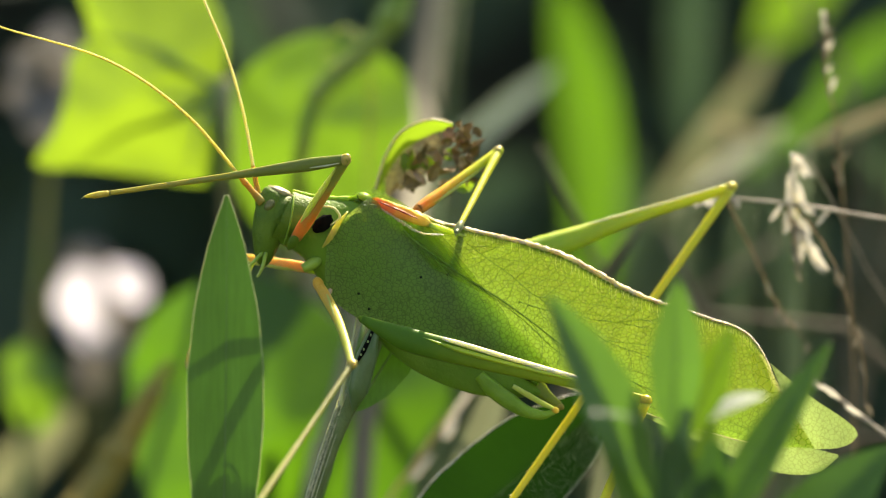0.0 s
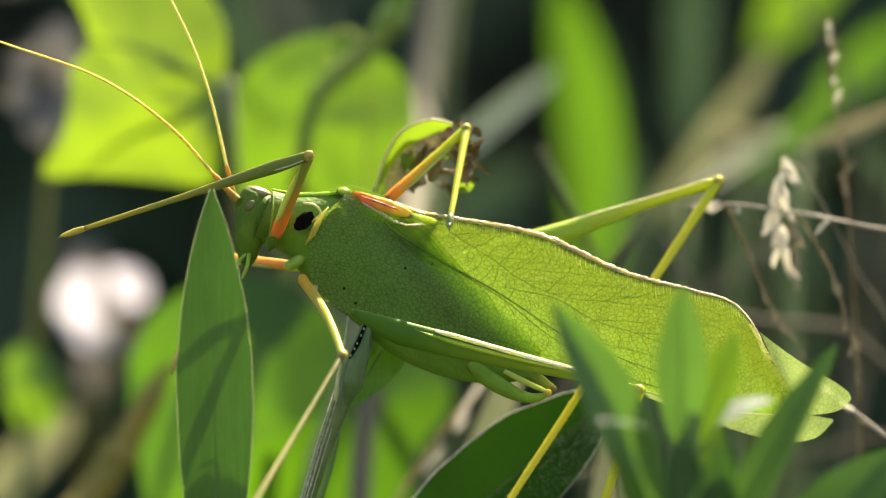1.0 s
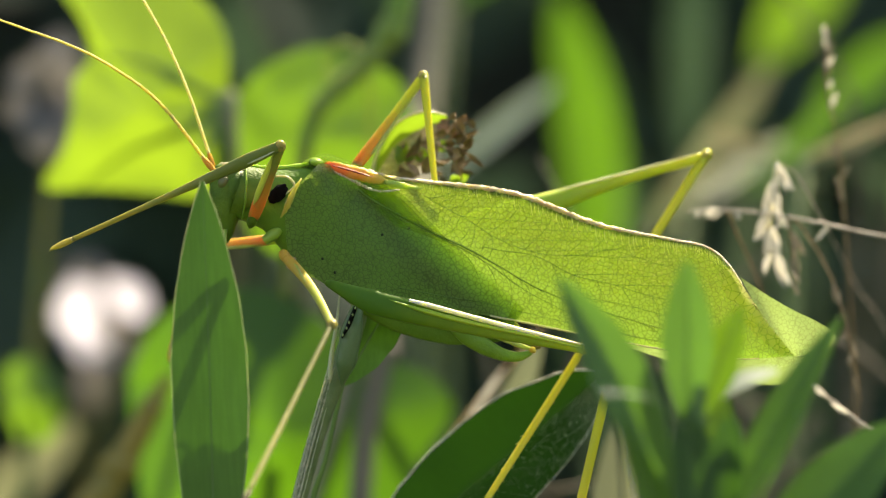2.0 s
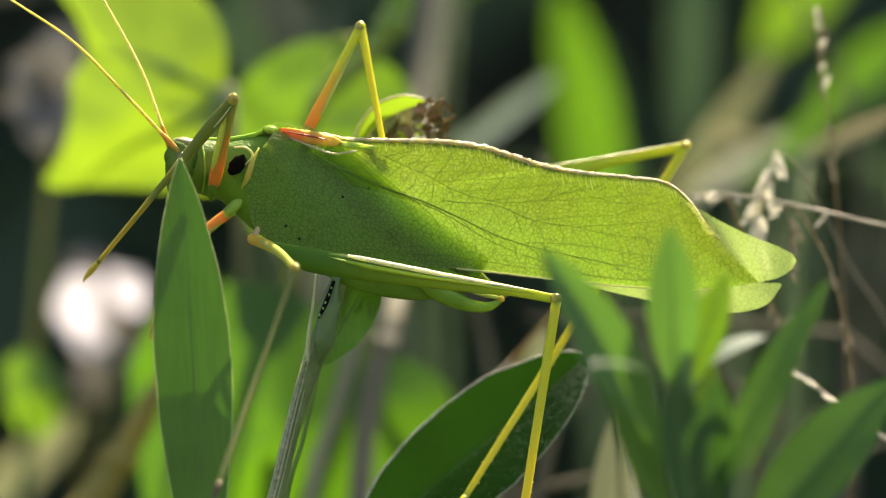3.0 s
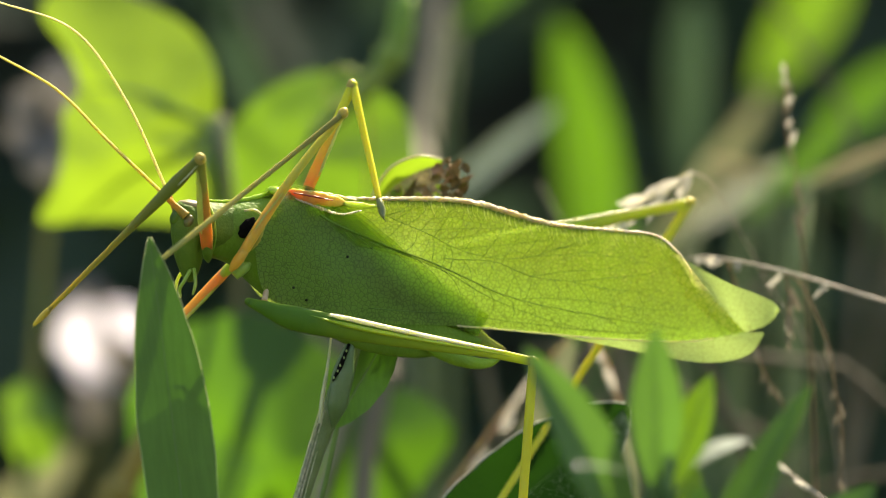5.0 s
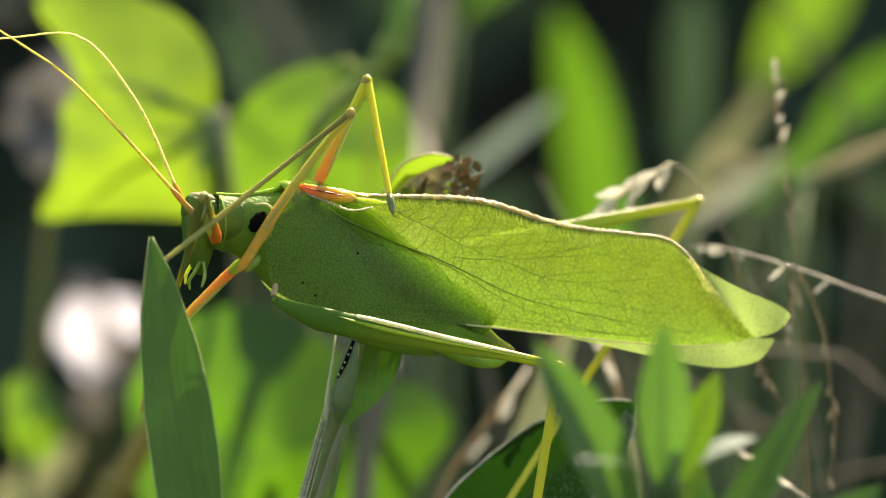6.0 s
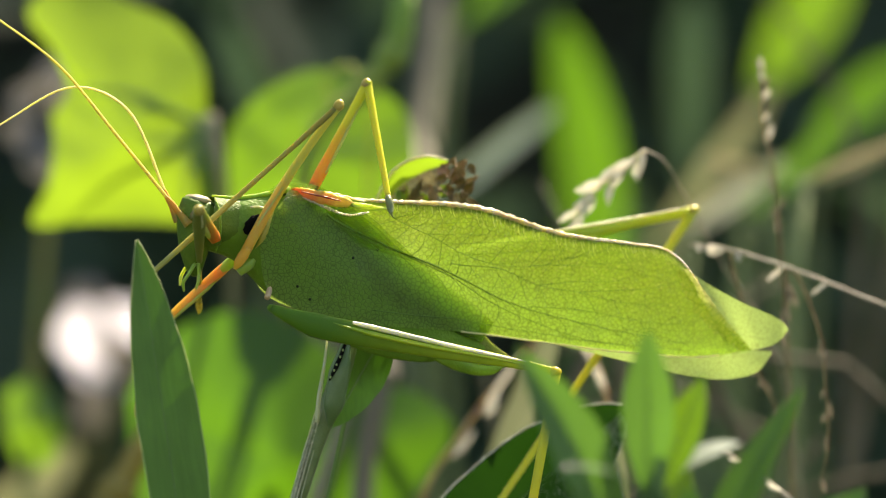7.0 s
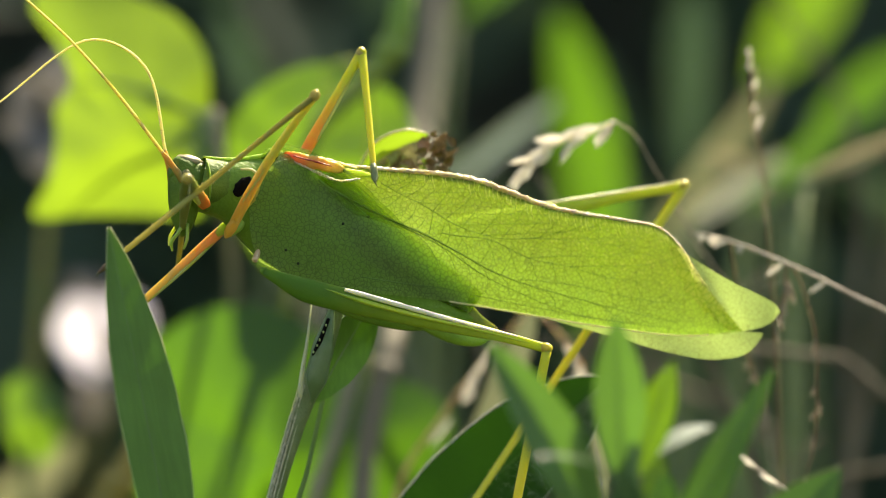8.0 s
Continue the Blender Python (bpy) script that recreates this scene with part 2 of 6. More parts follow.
STEM_PALE = solid("stem_ridge", (0.80, 0.78, 0.58), (0.28, 0.34, 0.16), 0.5, 1800, 1.0, low=0.40, high=0.75)
SHEATH_PALE = solid("sheath_edge", (0.66, 0.70, 0.46), (0.56, 0.60, 0.36), 0.45, 700, 0.5, 0.3)
LEAF_MARGIN = solid("leaf_margin", (0.32, 0.46, 0.16), (0.40, 0.52, 0.22), 0.45, 700, 0.4, 0.2)
BUD = solid("bud_skin", (0.10, 0.19, 0.07), (0.15, 0.23, 0.11), 0.35, 400, 0.4, 0.2)
STEM_GREY = solid("dry_stem", (0.24, 0.23, 0.17), (0.32, 0.30, 0.22), 0.7, 150, 0.6)
RUSSET = solid("russet_stalk", (0.34, 0.17, 0.11), (0.44, 0.30, 0.22), 0.5, 300, 0.5, 0.3)
SHEATH = thin("pale_sheath", (0.22, 0.24, 0.16), (0.22, 0.25, 0.14), 0.5, 0.05, 0.35, 120, 0.3)
STEM_DIM = solid("dim_dry_stem", (0.15, 0.14, 0.10), (0.20, 0.18, 0.135), 0.7, 150, 0.6)
STEM_OLIVE = solid("olive_stem", (0.17, 0.32, 0.05), (0.30, 0.28, 0.09), 0.6, 60, 0.5, 0.5)
LITTER = solid("old_straw", (0.10, 0.085, 0.055), (0.19, 0.16, 0.11), 0.7, 120, 0.6)
STEM_BROWN = solid("brown_stem", (0.32, 0.235, 0.045), (0.24, 0.205, 0.05), 0.6, 150, 0.5)
WITHERED = solid("withered_leaf", (0.26, 0.16, 0.07), (0.08, 0.07, 0.03), 0.6, 600, 1.0, 0.0, 0.4)
DRY_PALE = solid("dry_leaf", (0.38, 0.26, 0.13), (0.20, 0.13, 0.06), 0.6, 700, 1.0)
DRY_PINK = solid("dry_pink_leaf", (0.46, 0.30, 0.20), (0.28, 0.17, 0.09), 0.55, 700, 1.0)
DRY_FILM = thin("dry_leaf_film", (0.26, 0.21, 0.12), (0.20, 0.17, 0.08), 0.5, 0.08, 0.35, 500, 0.9, 0.14, 1400, 0.35, clear=0.2, film_tint=(0.9, 0.86, 0.6))
DRY_STALK = solid("dry_stalk", (0.55, 0.48, 0.40), (0.36, 0.30, 0.24), 0.5, 700, 0.8)
STRAW = solid("straw", (0.70, 0.60, 0.42), (0.82, 0.74, 0.60), 0.45, 500, 0.6, 0.3)
PETAL = thin("white_petal", (0.80, 0.80, 0.98), (0.86, 0.84, 1.0), 0.6, 0.05, 0.4, 60, 0.1)
# grey of the faded flower, also painted shade inside the white one
FADED_SHADED = thin("faded_and_shaded_petal", (0.30, 0.27, 0.27), (0.18, 0.17, 0.16), 0.35, 0.04, 0.5, 60, 0.1)
HUSK = thin("seed_husk", (0.95, 0.90, 0.78), (1.0, 0.98, 0.90), 0.6, 0.08, 0.35, 600, 0.5, clear=0.3, film_tint=(1.0, 0.98, 0.94))
HUSK_DIM = thin("weathered_husk", (0.36, 0.32, 0.25), (0.34, 0.30, 0.22), 0.5, 0.05, 0.45, 600, 0.5)
# near-white for pale hairs and for painted glare on the dark leaf
HAIR = thin("hair_and_glare", (0.84, 0.86, 0.80), (0.90, 0.92, 0.84), 0.55, 0.08, 0.35, 900, 0.2)
EARTH = solid("dark_earth", (0.028, 0.034, 0.022), (0.055, 0.055, 0.035), 0.9, 25, 0.6, 0.0, 0.2)


# ---- building ----
def part(name, bm, material, parent=None, label=""):
    """Links a bmesh, drawn in millimetres, as one smooth mesh object under its parent."""
    mesh = bpy.data.meshes.new(name)
    for v in bm.verts:
        v.co *= MM
    for f in bm.faces:
        f.smooth = True
    bm.to_mesh(mesh)
    bm.free()
    for m in (material if isinstance(material, (list, tuple)) else [material]):
        mesh.materials.append(m)
    ob = new(name, mesh)
    if parent:
        ob.parent = parent
    if label:
        ob["label"] = label
    return ob


def thing(name, label, category, at=(0, 0, 0), group="", kind=""):
    ob = new(name)
    ob.empty_display_size = 0.002
    ob.location = Vector(at) * MM
    return tagged(ob, label, category, group, kind)


def glide(points, count):
    """A smooth line of count points through the given ones, even where these are far apart."""
    p = [Vector(q) for q in points]
    p = [p[0] * 2 - p[1]] + p + [p[-1] * 2 - p[-2]]
    k = [0.0]
    for a, b in zip(p, p[1:]):
        k.append(k[-1] + max((b - a).length, 1e-4) ** 0.5)
    out = []
    for n in range(count):
        f = n / (count - 1) * (len(p) - 3)
        i = min(int(f), len(p) - 4)
        t = k[i + 1] + (f - i) * (k[i + 2] - k[i + 1])
        a, b, c, d = p[i:i + 4]
        ka, kb, kc, kd = k[i:i + 4]
        ab = a.lerp(b, (t - ka) / (kb - ka))
        bc = b.lerp(c, (t - kb) / (kc - kb))
        cd = c.lerp(d, (t - kc) / (kd - kc))
        out.append(ab.lerp(bc, (t - ka) / (kc - ka)).lerp(bc.lerp(cd, (t - kb) / (kd - kb)), (t - kb) / (kc - kb)))
    return out


def level(values, count):
    return [float(v) for v in np.interp(np.linspace(0, 1, count), np.linspace(0, 1, len(values)), values)]


def tube(points, radii, sides=8, steps=None, base=(0, 0, 0), flat=1.0, bm=None, rough=0.0):
    """A round, tapering body along a line; flat squeezes it across."""
    bm = bm or bmesh.new()
    n = steps or max(4, len(points) * 3)
    line = [q - Vector(base) for q in glide(points, n)]
    size = level(radii, n)
    ways = [(line[min(i + 1, n - 1)] - line[max(i - 1, 0)]).normalized() for i in range(n)]
    side = ways[0].cross(Vector((0, 1, 0)))
    if side.length < 0.1:
        side = ways[0].cross(Vector((1, 0, 0)))
    rings = []
    for i in range(n):
        side = (side - ways[i] * side.dot(ways[i])).normalized()
        up = ways[i].cross(side)
        ring = []
        for j in range(sides):
            a = 2 * math.pi * j / sides
            r = size[i] * (1 + rough * random.uniform(-1, 1))
            ring.append(bm.verts.new(line[i] + side * (math.cos(a) * r) + up * (math.sin(a) * r * flat)))
        rings.append(ring)
    for a, b in zip(rings, rings[1:]):
        for j in range(sides):
            bm.faces.new((a[j], a[(j + 1) % sides], b[(j + 1) % sides], b[j]))
    bm.faces.new(rings[0][::-1])
    bm.faces.new(rings[-1])
    return bm


def blob(centre, size, bm=None, turn=0, rings=10, sides=14, wave=0.0):
    """An egg-shaped body with its half sizes, leaned about y."""
    bm = bm or bmesh.new()
    m = Matrix.Translation(centre) @ Matrix.Rotation(radians(turn), 4, "Y")
    made = bmesh.ops.create_uvsphere(bm, u_segments=sides, v_segments=rings, radius=1.0)
    for v in made["verts"]:
        q = Vector((v.co.x * size[0], v.co.y * size[1], v.co.z * size[2]))
        if wave:
            q *= 1 + wave * noise.noise(v.co * 2.3)
        v.co = m @ q
    return bm


def sheet(rows, bm=None):
    """A surface over a grid of points."""
    bm = bm or bmesh.new()
    grid = [[bm.verts.new(q) for q in row] for row in rows]
    for a, b in zip(grid, grid[1:]):
        for j in range(len(a) - 1):
            bm.faces.new((a[j], a[j + 1], b[j + 1], b[j]))
    return bm


def aim(p, q, face=(0, -1, 0)):
    """The pose at p whose x axis points to q and whose z axis leans to face."""
    x = (Vector(q) - Vector(p)).normalized()
    z = Vector(face)
    z = z - x * z.dot(x)
    if z.length < 0.15:
        z = Vector((1, 0, 0.3))
        z = z - x * z.dot(x)
    z.normalize()
    y = z.cross(x)
    m = Matrix((x, y, z)).transposed().to_4x4()
    m.translation = Vector(p)
    return m


def blade_rows(p, q, width, face=(0, -1, 0), peak=0.45, point=0.8, fold=0.25, droop=0.0, wave=0.02, n=26, w=8, seed=0, side=0.0):
    """The grid of a leaf from its foot p to its tip q: folded along the midrib, bent, and wavy at the margin."""
    m = aim(p, q, face)
    long = (Vector(q) - Vector(p)).length
    rows = []
    power = math.log(0.5) / math.log(peak)
    for i in range(n + 1):
        s = i / n
        half = width / 2 * max(math.sin(math.pi * min(max(s, 0.004), 0.996) ** power), 0.0) ** point
        bend = droop * long * (math.sin(math.pi * s))
        row = []
        for j in range(w + 1):
            v = j / w * 2 - 1
            ripple = wave * width * abs(v) * noise.noise(Vector((s * 6, v * 1.5, seed * 7.3)))
            edge = 1 + 0.05 * noise.noise(Vector((s * 9, seed * 3.1, v)))
            row.append(m @ Vector((s * long, half * v * edge + side * long * math.sin(math.pi * s), bend - fold * half * abs(v) * -1 + ripple)))
        rows.append(row)
    return rows


def leaf(name, p, q, width, material, parent, base=(0, 0, 0), rib=0.25, rib_material=None, **shape):
    """A leaf part with its midrib as a part of its own."""
    rows = [[r - Vector(base) for r in row] for row in blade_rows(p, q, width, **shape)]
    ob = part(name, sheet(rows), material, parent)
    mid = len(rows[0]) // 2
    if rib:
        line = [row[mid] for row in rows]
        part("midrib", tube(line[::3] + [line[-1]], [rib, rib * 0.8, rib * 0.3], 6, 24), rib_material or MIDRIB, ob)
    return ob


def outline_leaf(name, points, centre, material, parent, base, cup=0.1, rings=7, wave=1.0, seed=0):
    """A broad leaf within a smooth outline round its centre, cupped and uneven."""
    pts = list(points)
    n = 72
    ring = glide(pts + pts[:1], n + 1)[:-1]
    c = Vector(centre)
    bm = bmesh.new()
    mid = bm.verts.new(c - Vector(base))
    loops = []
    for r in range(1, rings + 1):
        f = r / rings
        loop = []
        for q in ring:
            d = q - c
            z = cup * d.length * f * f + wave * f * noise.noise(Vector((d.x * f * 0.25, d.z * f * 0.25, seed * 5.7)))
            loop.append(bm.verts.new(c + d * f + Vector((0, z, 0)) - Vector(base)))
        loops.append(loop)
    for j in range(n):
        bm.faces.new((mid, loops[0][j], loops[0][(j + 1) % n]))
    for a, b in zip(loops, loops[1:]):
        for j in range(n):
            bm.faces.new((a[j], b[j], b[(j + 1) % n], a[(j + 1) % n]))
    return part(name, bm, material, parent)


# ---- ground and backdrop ----
GROUND = -380.0


def ground():
    rows = []
    ys = [-6000, -2000, -800, -300, 0, 300, 520, 600, 640, 680, 740, 820, 950, 1500, 6000, 60000]
    for y in ys:
        row = []
        for i in range(41):
            x = (i - 20) / 20
            x = 60000 * x ** 5 + 2200 * x
            rise = 900 * min(max((y - 560) / 240, 0), 1) ** 1.4
            row.append(Vector((x, y, GROUND + rise + 25 * noise.noise(Vector((x * 0.006, y * 0.006, 0))))))
        rows.append(row)
    tagged(part("ground", sheet(rows), EARTH), "dark bare earth rising into a shaded bank", "ground", kind="structure")


ground()


def undergrowth():
    """Leaves and grass on the bank, past counting, with shade put into their colour."""
    random.seed(4)
    bm = bmesh.new()
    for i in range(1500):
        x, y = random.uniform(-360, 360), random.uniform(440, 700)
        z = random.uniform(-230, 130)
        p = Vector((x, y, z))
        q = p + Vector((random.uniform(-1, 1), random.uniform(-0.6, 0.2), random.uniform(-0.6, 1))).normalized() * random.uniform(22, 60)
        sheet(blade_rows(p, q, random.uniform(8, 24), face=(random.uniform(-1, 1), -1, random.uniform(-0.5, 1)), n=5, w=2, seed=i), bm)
    tagged(part("undergrowth", bm, LEAF_SHADE), "dense green undergrowth on a bank, darkened in colour as if shaded", "undergrowth", kind="stuff")


undergrowth()


def grass():
    """Short grass on the ground among the stems, past counting."""
    random.seed(8)
    bm = bmesh.new()
    for i in range(2600):
        x, y = random.gauss(0, 190), random.uniform(-260, 520)
        p = Vector((x, y, GROUND - 30))
        q = p + Vector((random.gauss(0, 14), random.gauss(0, 14), random.uniform(48, 100)))
        sheet(blade_rows(p, q, random.uniform(2.0, 4.5), face=(random.uniform(-1, 1), random.uniform(-1, 1), 0.2), n=4, w=2, droop=0.08, seed=i), bm)
    tagged(part("grass", bm, LEAF_BLADE), "short green grass on the ground among the stems", "grass", kind="stuff")


grass()


# ---- the plants behind ----
def vine():
    """Broad sunlit leaves on a grey twining stem."""
    base = Vector((-23.5, 100.0, 17.6))
    root = thing("vine_leaf_plant", "broad lobed leaf on its stalk, tinted bright lime as if sunlit", "leaf", base, "broad vine leaves")
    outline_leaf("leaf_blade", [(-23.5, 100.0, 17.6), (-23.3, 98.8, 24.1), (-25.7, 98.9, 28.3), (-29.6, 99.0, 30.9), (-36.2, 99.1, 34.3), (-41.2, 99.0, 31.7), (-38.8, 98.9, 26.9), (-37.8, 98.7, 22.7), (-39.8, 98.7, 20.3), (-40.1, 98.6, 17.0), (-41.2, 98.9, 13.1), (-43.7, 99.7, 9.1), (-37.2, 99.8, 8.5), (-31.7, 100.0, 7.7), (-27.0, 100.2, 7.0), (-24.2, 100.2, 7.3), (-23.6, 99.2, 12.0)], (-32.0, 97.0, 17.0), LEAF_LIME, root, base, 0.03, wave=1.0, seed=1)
    part("leaf_stalk", tube([(-23.4, 100.0, 18.2), (-23.4, 101.0, 12.2), (-23.8, 116.0, 1.3), (-25.6, 128.0, -16.4), (-20, 132, GROUND - 5)], [0.9, 0.8, 0.6, 0.6, 0.8], 8, 24, base), STEM_GREY, root, "grey-brown stalk")
    for tip in ((-40.3, 102.0, 9.8), (-38.7, 97.0, 22.9), (-27.3, 98.0, 8.5)):
        part("vein", tube([(-23.6, 99.0, 16.9), (Vector((-23.6, 99.0, 16.9)) + Vector(tip)) / 2 + Vector((0, -0.6, 1.5)), tip], [0.4, 0.3, 0.1], 6, 10, base), MIDRIB, root)
    return root


VINE = vine()


def vine_two():
    base = Vector((-13.8, 112.0, 14.9))
    root = thing("vine_leaf_plant", "rounded green vine leaf on a grey stalk, tinted darker as if partly shaded", "leaf", base, "broad vine leaves")
    outline_leaf("leaf_blade", [(-23.4, 112.0, 17.3), (-19.3, 110.0, 21.3), (-13.7, 108.0, 23.5), (-8.2, 110.0, 22.1), (-4.3, 112.0, 19.2), (-3.0, 112.0, 14.2), (-5.8, 114.0, 7.5), (-11.4, 114.0, 1.3), (-18.8, 114.0, 1.3), (-23.1, 112.0, 8.7)], (-14.9, 108.0, 13.5), LEAF_MID, root, base, 0.04, wave=1.4, seed=2)
    part("leaf_stalk", tube([(-13.8, 113.0, 8.7), (-15.4, 124.0, -7.5), (-16.8, 130.0, -22.8), (-16, 132, GROUND - 5)], [0.6, 0.5, 0.6, 0.8], 8, 20, base), STEM_GREY, root)


vine_two()


def vine_low():
    base = Vector((-16.7, 127.0, -18.9))
    root = thing("vine_leaf_plant", "large bright green leaf low behind the stem", "leaf", base, "broad vine leaves")
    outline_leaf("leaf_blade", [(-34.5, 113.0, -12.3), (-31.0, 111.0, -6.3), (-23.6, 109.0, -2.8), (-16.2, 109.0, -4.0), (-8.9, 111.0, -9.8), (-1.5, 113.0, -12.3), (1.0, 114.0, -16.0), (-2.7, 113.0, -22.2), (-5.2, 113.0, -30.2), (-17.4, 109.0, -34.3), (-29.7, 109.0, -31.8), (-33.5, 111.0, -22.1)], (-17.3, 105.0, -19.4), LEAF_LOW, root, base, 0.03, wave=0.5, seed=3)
    part("leaf_stalk", tube([(-17.4, 108.0, -19.5), (-18.8, 113.0, -40.7), (-12, 112, GROUND - 5)], [0.9, 1.1, 1.6], 8, 16, base), STEM_GREY, root)
    base = Vector((-13.9, 117.0, -26.1))
    other = thing("vine_leaf_plant", "small bright lime leaf lit from behind", "leaf", base, "broad vine leaves")
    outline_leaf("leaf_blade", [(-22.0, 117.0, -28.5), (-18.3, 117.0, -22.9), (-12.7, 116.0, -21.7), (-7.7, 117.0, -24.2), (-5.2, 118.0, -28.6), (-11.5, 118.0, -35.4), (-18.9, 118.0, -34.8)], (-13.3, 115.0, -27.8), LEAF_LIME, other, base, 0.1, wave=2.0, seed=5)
    part("leaf_stalk", tube([(-13.3, 117.0, -28.5), (-14.0, 120.0, -47.4), (-8, 100, GROUND - 5)], [0.6, 0.8, 1.2], 8, 12, base), STEM_GREY, other)


vine_low()


def beyond(p, k):
    """The place k times as far from the eye, on the same line of sight."""
    return EYE + (Vector(p) - EYE) * k


def grass_blade(label, p, q, width, material, foot, far=1.0, **shape):
    """One broad blade on a stalk that goes down to the ground."""
    p, q, width = beyond(p, far), beyond(q, far), width * far
    foot = (foot[0] * far, beyond(foot, far).y, foot[2])
    base = Vector(p)
    root = thing("grass_plant", label, "grass", base, "grass blades")
    leaf("blade", p, q, width, material, root, base, rib=0.3, **shape)
    part("stalk", tube([foot, (Vector(foot) + base) / 2 + Vector((4, 2, 0)), p, base + (Vector(q) - base) * 0.05], [1.3, 1.1, 0.8, 0.5], 8, 14, base), STEM_GREEN, root)


grass_blade("tall bright green grass blade behind the insect", (16.6, 130.0, -7.6), (12.9, 120.0, 29.4), 6.8, LEAF_BLADE, (16, 135, GROUND - 5), peak=0.55, point=0.5, seed=11, side=-0.05, far=1.30)
grass_blade("grey-green shining grass blade slanting upwards", (-1.5, 125.0, 8.9), (12.4, 120.0, 19.9), 2.1, LEAF_BLUE, (-6, 128, GROUND - 5), peak=0.5, point=0.4, seed=12, far=1.15)
grass_blade("lime green broad blade lit from behind", (35.6, 140.0, 22.0), (46.5, 140.0, 38.0), 7.0, LEAF_YOUNG, (30, 150, GROUND - 5), peak=0.55, point=0.7, seed=13, far=1.35)
grass_blade("dim green blade arching over behind the dry stem", (0.8, 130.0, 28.4), (12.8, 128.0, 39.0), 2.8, LEAF_BLADE, (-2, 134, GROUND - 5), peak=0.6, point=0.6, seed=24, far=1.2)
grass_blade("dull olive blade slanting upwards", (22.4, 118.0, 2.4), (36.4, 118.0, 22.0), 2.5, LEAF_DULL, (16, 122, GROUND - 5), peak=0.5, point=0.5, seed=14, far=1.22)
grass_blade("blade coloured pale for its sun highlight", (26.0, 105.0, 5.8), (36.6, 100.0, 13.4), 2.0, LEAF_SHINE, (20, 110, GROUND - 5), peak=0.5, point=0.5, seed=19, far=1.15)
grass_blade("upright green blade, dimmed in colour as if half shaded", (29.6, 180.0, 11.1), (30.3, 180.0, 35.8), 5.0, LEAF_DIM, (24, 185, GROUND - 5), peak=0.6, point=0.5, seed=15, far=1.30)
grass_blade("green blade slanting to the sun", (31.4, 90.0, 7.0), (45.6, 88.0, 20.4), 2.6, LEAF_BLADE, (26, 95, GROUND - 5), peak=0.5, point=0.6, seed=16, far=1.2)
grass_blade("bright green blade slanting to the sun", (41.0, 120.0, 16.3), (53.5, 120.0, 25.7), 5.5, LEAF_BLADE, (40, 125, GROUND - 5), peak=0.5, point=0.7, seed=17, far=1.30)


grass_blade("tan dry blade slanting upwards", (39.7, 120.0, 11.0), (50.9, 120.0, 16.0), 1.6, DRY_BLADE, (30, 125, GROUND - 5), peak=0.5, point=0.4, seed=21)
grass_blade("tan dry blade bent over", (34.2, 90.0, 11.4), (26.8, 90.0, 13.4), 1.5, DRY_BLADE, (38, 95, GROUND - 5), peak=0.5, point=0.5, seed=22, far=1.15)


grass_blade("dim olive blade low in the thicket", (-54.0, 150.0, -30.0), (-42.6, 150.0, -18.6), 5.0, LEAF_DULL, (-60, 160, GROUND - 5), peak=0.5, point=0.5, seed=23, far=1.1)


def dry_stem(label, points, radii, material, name="dry_weed"):
    base = Vector(points[0])
    root = thing(name, label, "plant", base, "dry weeds" if name == "dry_weed" else "")
    part("stalk", tube(points, radii, 8, 24, base, rough=0.05), material, root)
    line, wide = glide(points, 13), level(radii, 13)
    for k in (4, 7, 10):
        part("joint", blob(line[k] - base, (wide[k] * 1.35, wide[k] * 1.35, wide[k] * 1.1), rings=8, sides=10, wave=0.1), material, root)
    return root


dry_stem("grey dry upright plant stem with swollen joints", [(-12, 92, GROUND - 5), (-8.6, 92.0, -21.5), (-5.2, 98.0, -5.4), *(beyond(q, 1.18) for q in ((-2.8, 112.0, 11.8), (-0.9, 130.0, 31.8), (-0.3, 138.0, 44.5)))], [1.8, 1.2, 1.25, 1.5, 1.7, 1.4], STEM_DIM)
dry_stem("thin grey upright stem behind the leaves", [(-16, 92, GROUND - 5), (-14.1, 92.0, -26.2), (-11.0, 92.0, -15.4), (-8.5, 92.0, -4.7), (-7.7, 92.0, 1.3)], [1.2, 0.8, 0.75, 0.7, 0.3], STEM_GREY)
dry_stem("green and brown curved vine stem", [(-30, 128, GROUND - 5), (-19.8, 126.0, -16.3), (-17.0, 116.0, -1.8), (-15.2, 94.0, 8.4), (-13.3, 92.0, 16.1), (-8.6, 92.0, 20.6), (-5.0, 92.0, 25.1), (-4.1, 92.0, 31.0)], [0.8, 0.6, 0.6, 0.8, 0.9, 1.1, 1.5, 1.2], STEM_OLIVE)
dry_stem("thin curled brown tendril on the vine", [(-10, 96, GROUND - 5), (-8.0, 96.0, 8.5), (-7.7, 93.0, 17.4), (-8.6, 92.0, 22.1), (-10.4, 92.0, 23.2), (-12.3, 92.0, 22.1), (-12.2, 92.0, 20.0), (-10.4, 92.0, 19.7), (-9.7, 92.0, 21.0)], [0.3, 0.25, 0.22, 0.2, 0.18, 0.16, 0.14, 0.12, 0.08], STEM_OLIVE, "tendril")
dry_stem("brown curved stem low behind the leaves", [(-50, 90, GROUND - 5), (-39.4, 90.0, -30.8), (-35.3, 90.0, -23.7), (-31.7, 90.0, -17.2), (-28.7, 90.0, -11.8)], [1.8, 1.8, 1.7, 1.4, 0.5], STEM_BROWN)


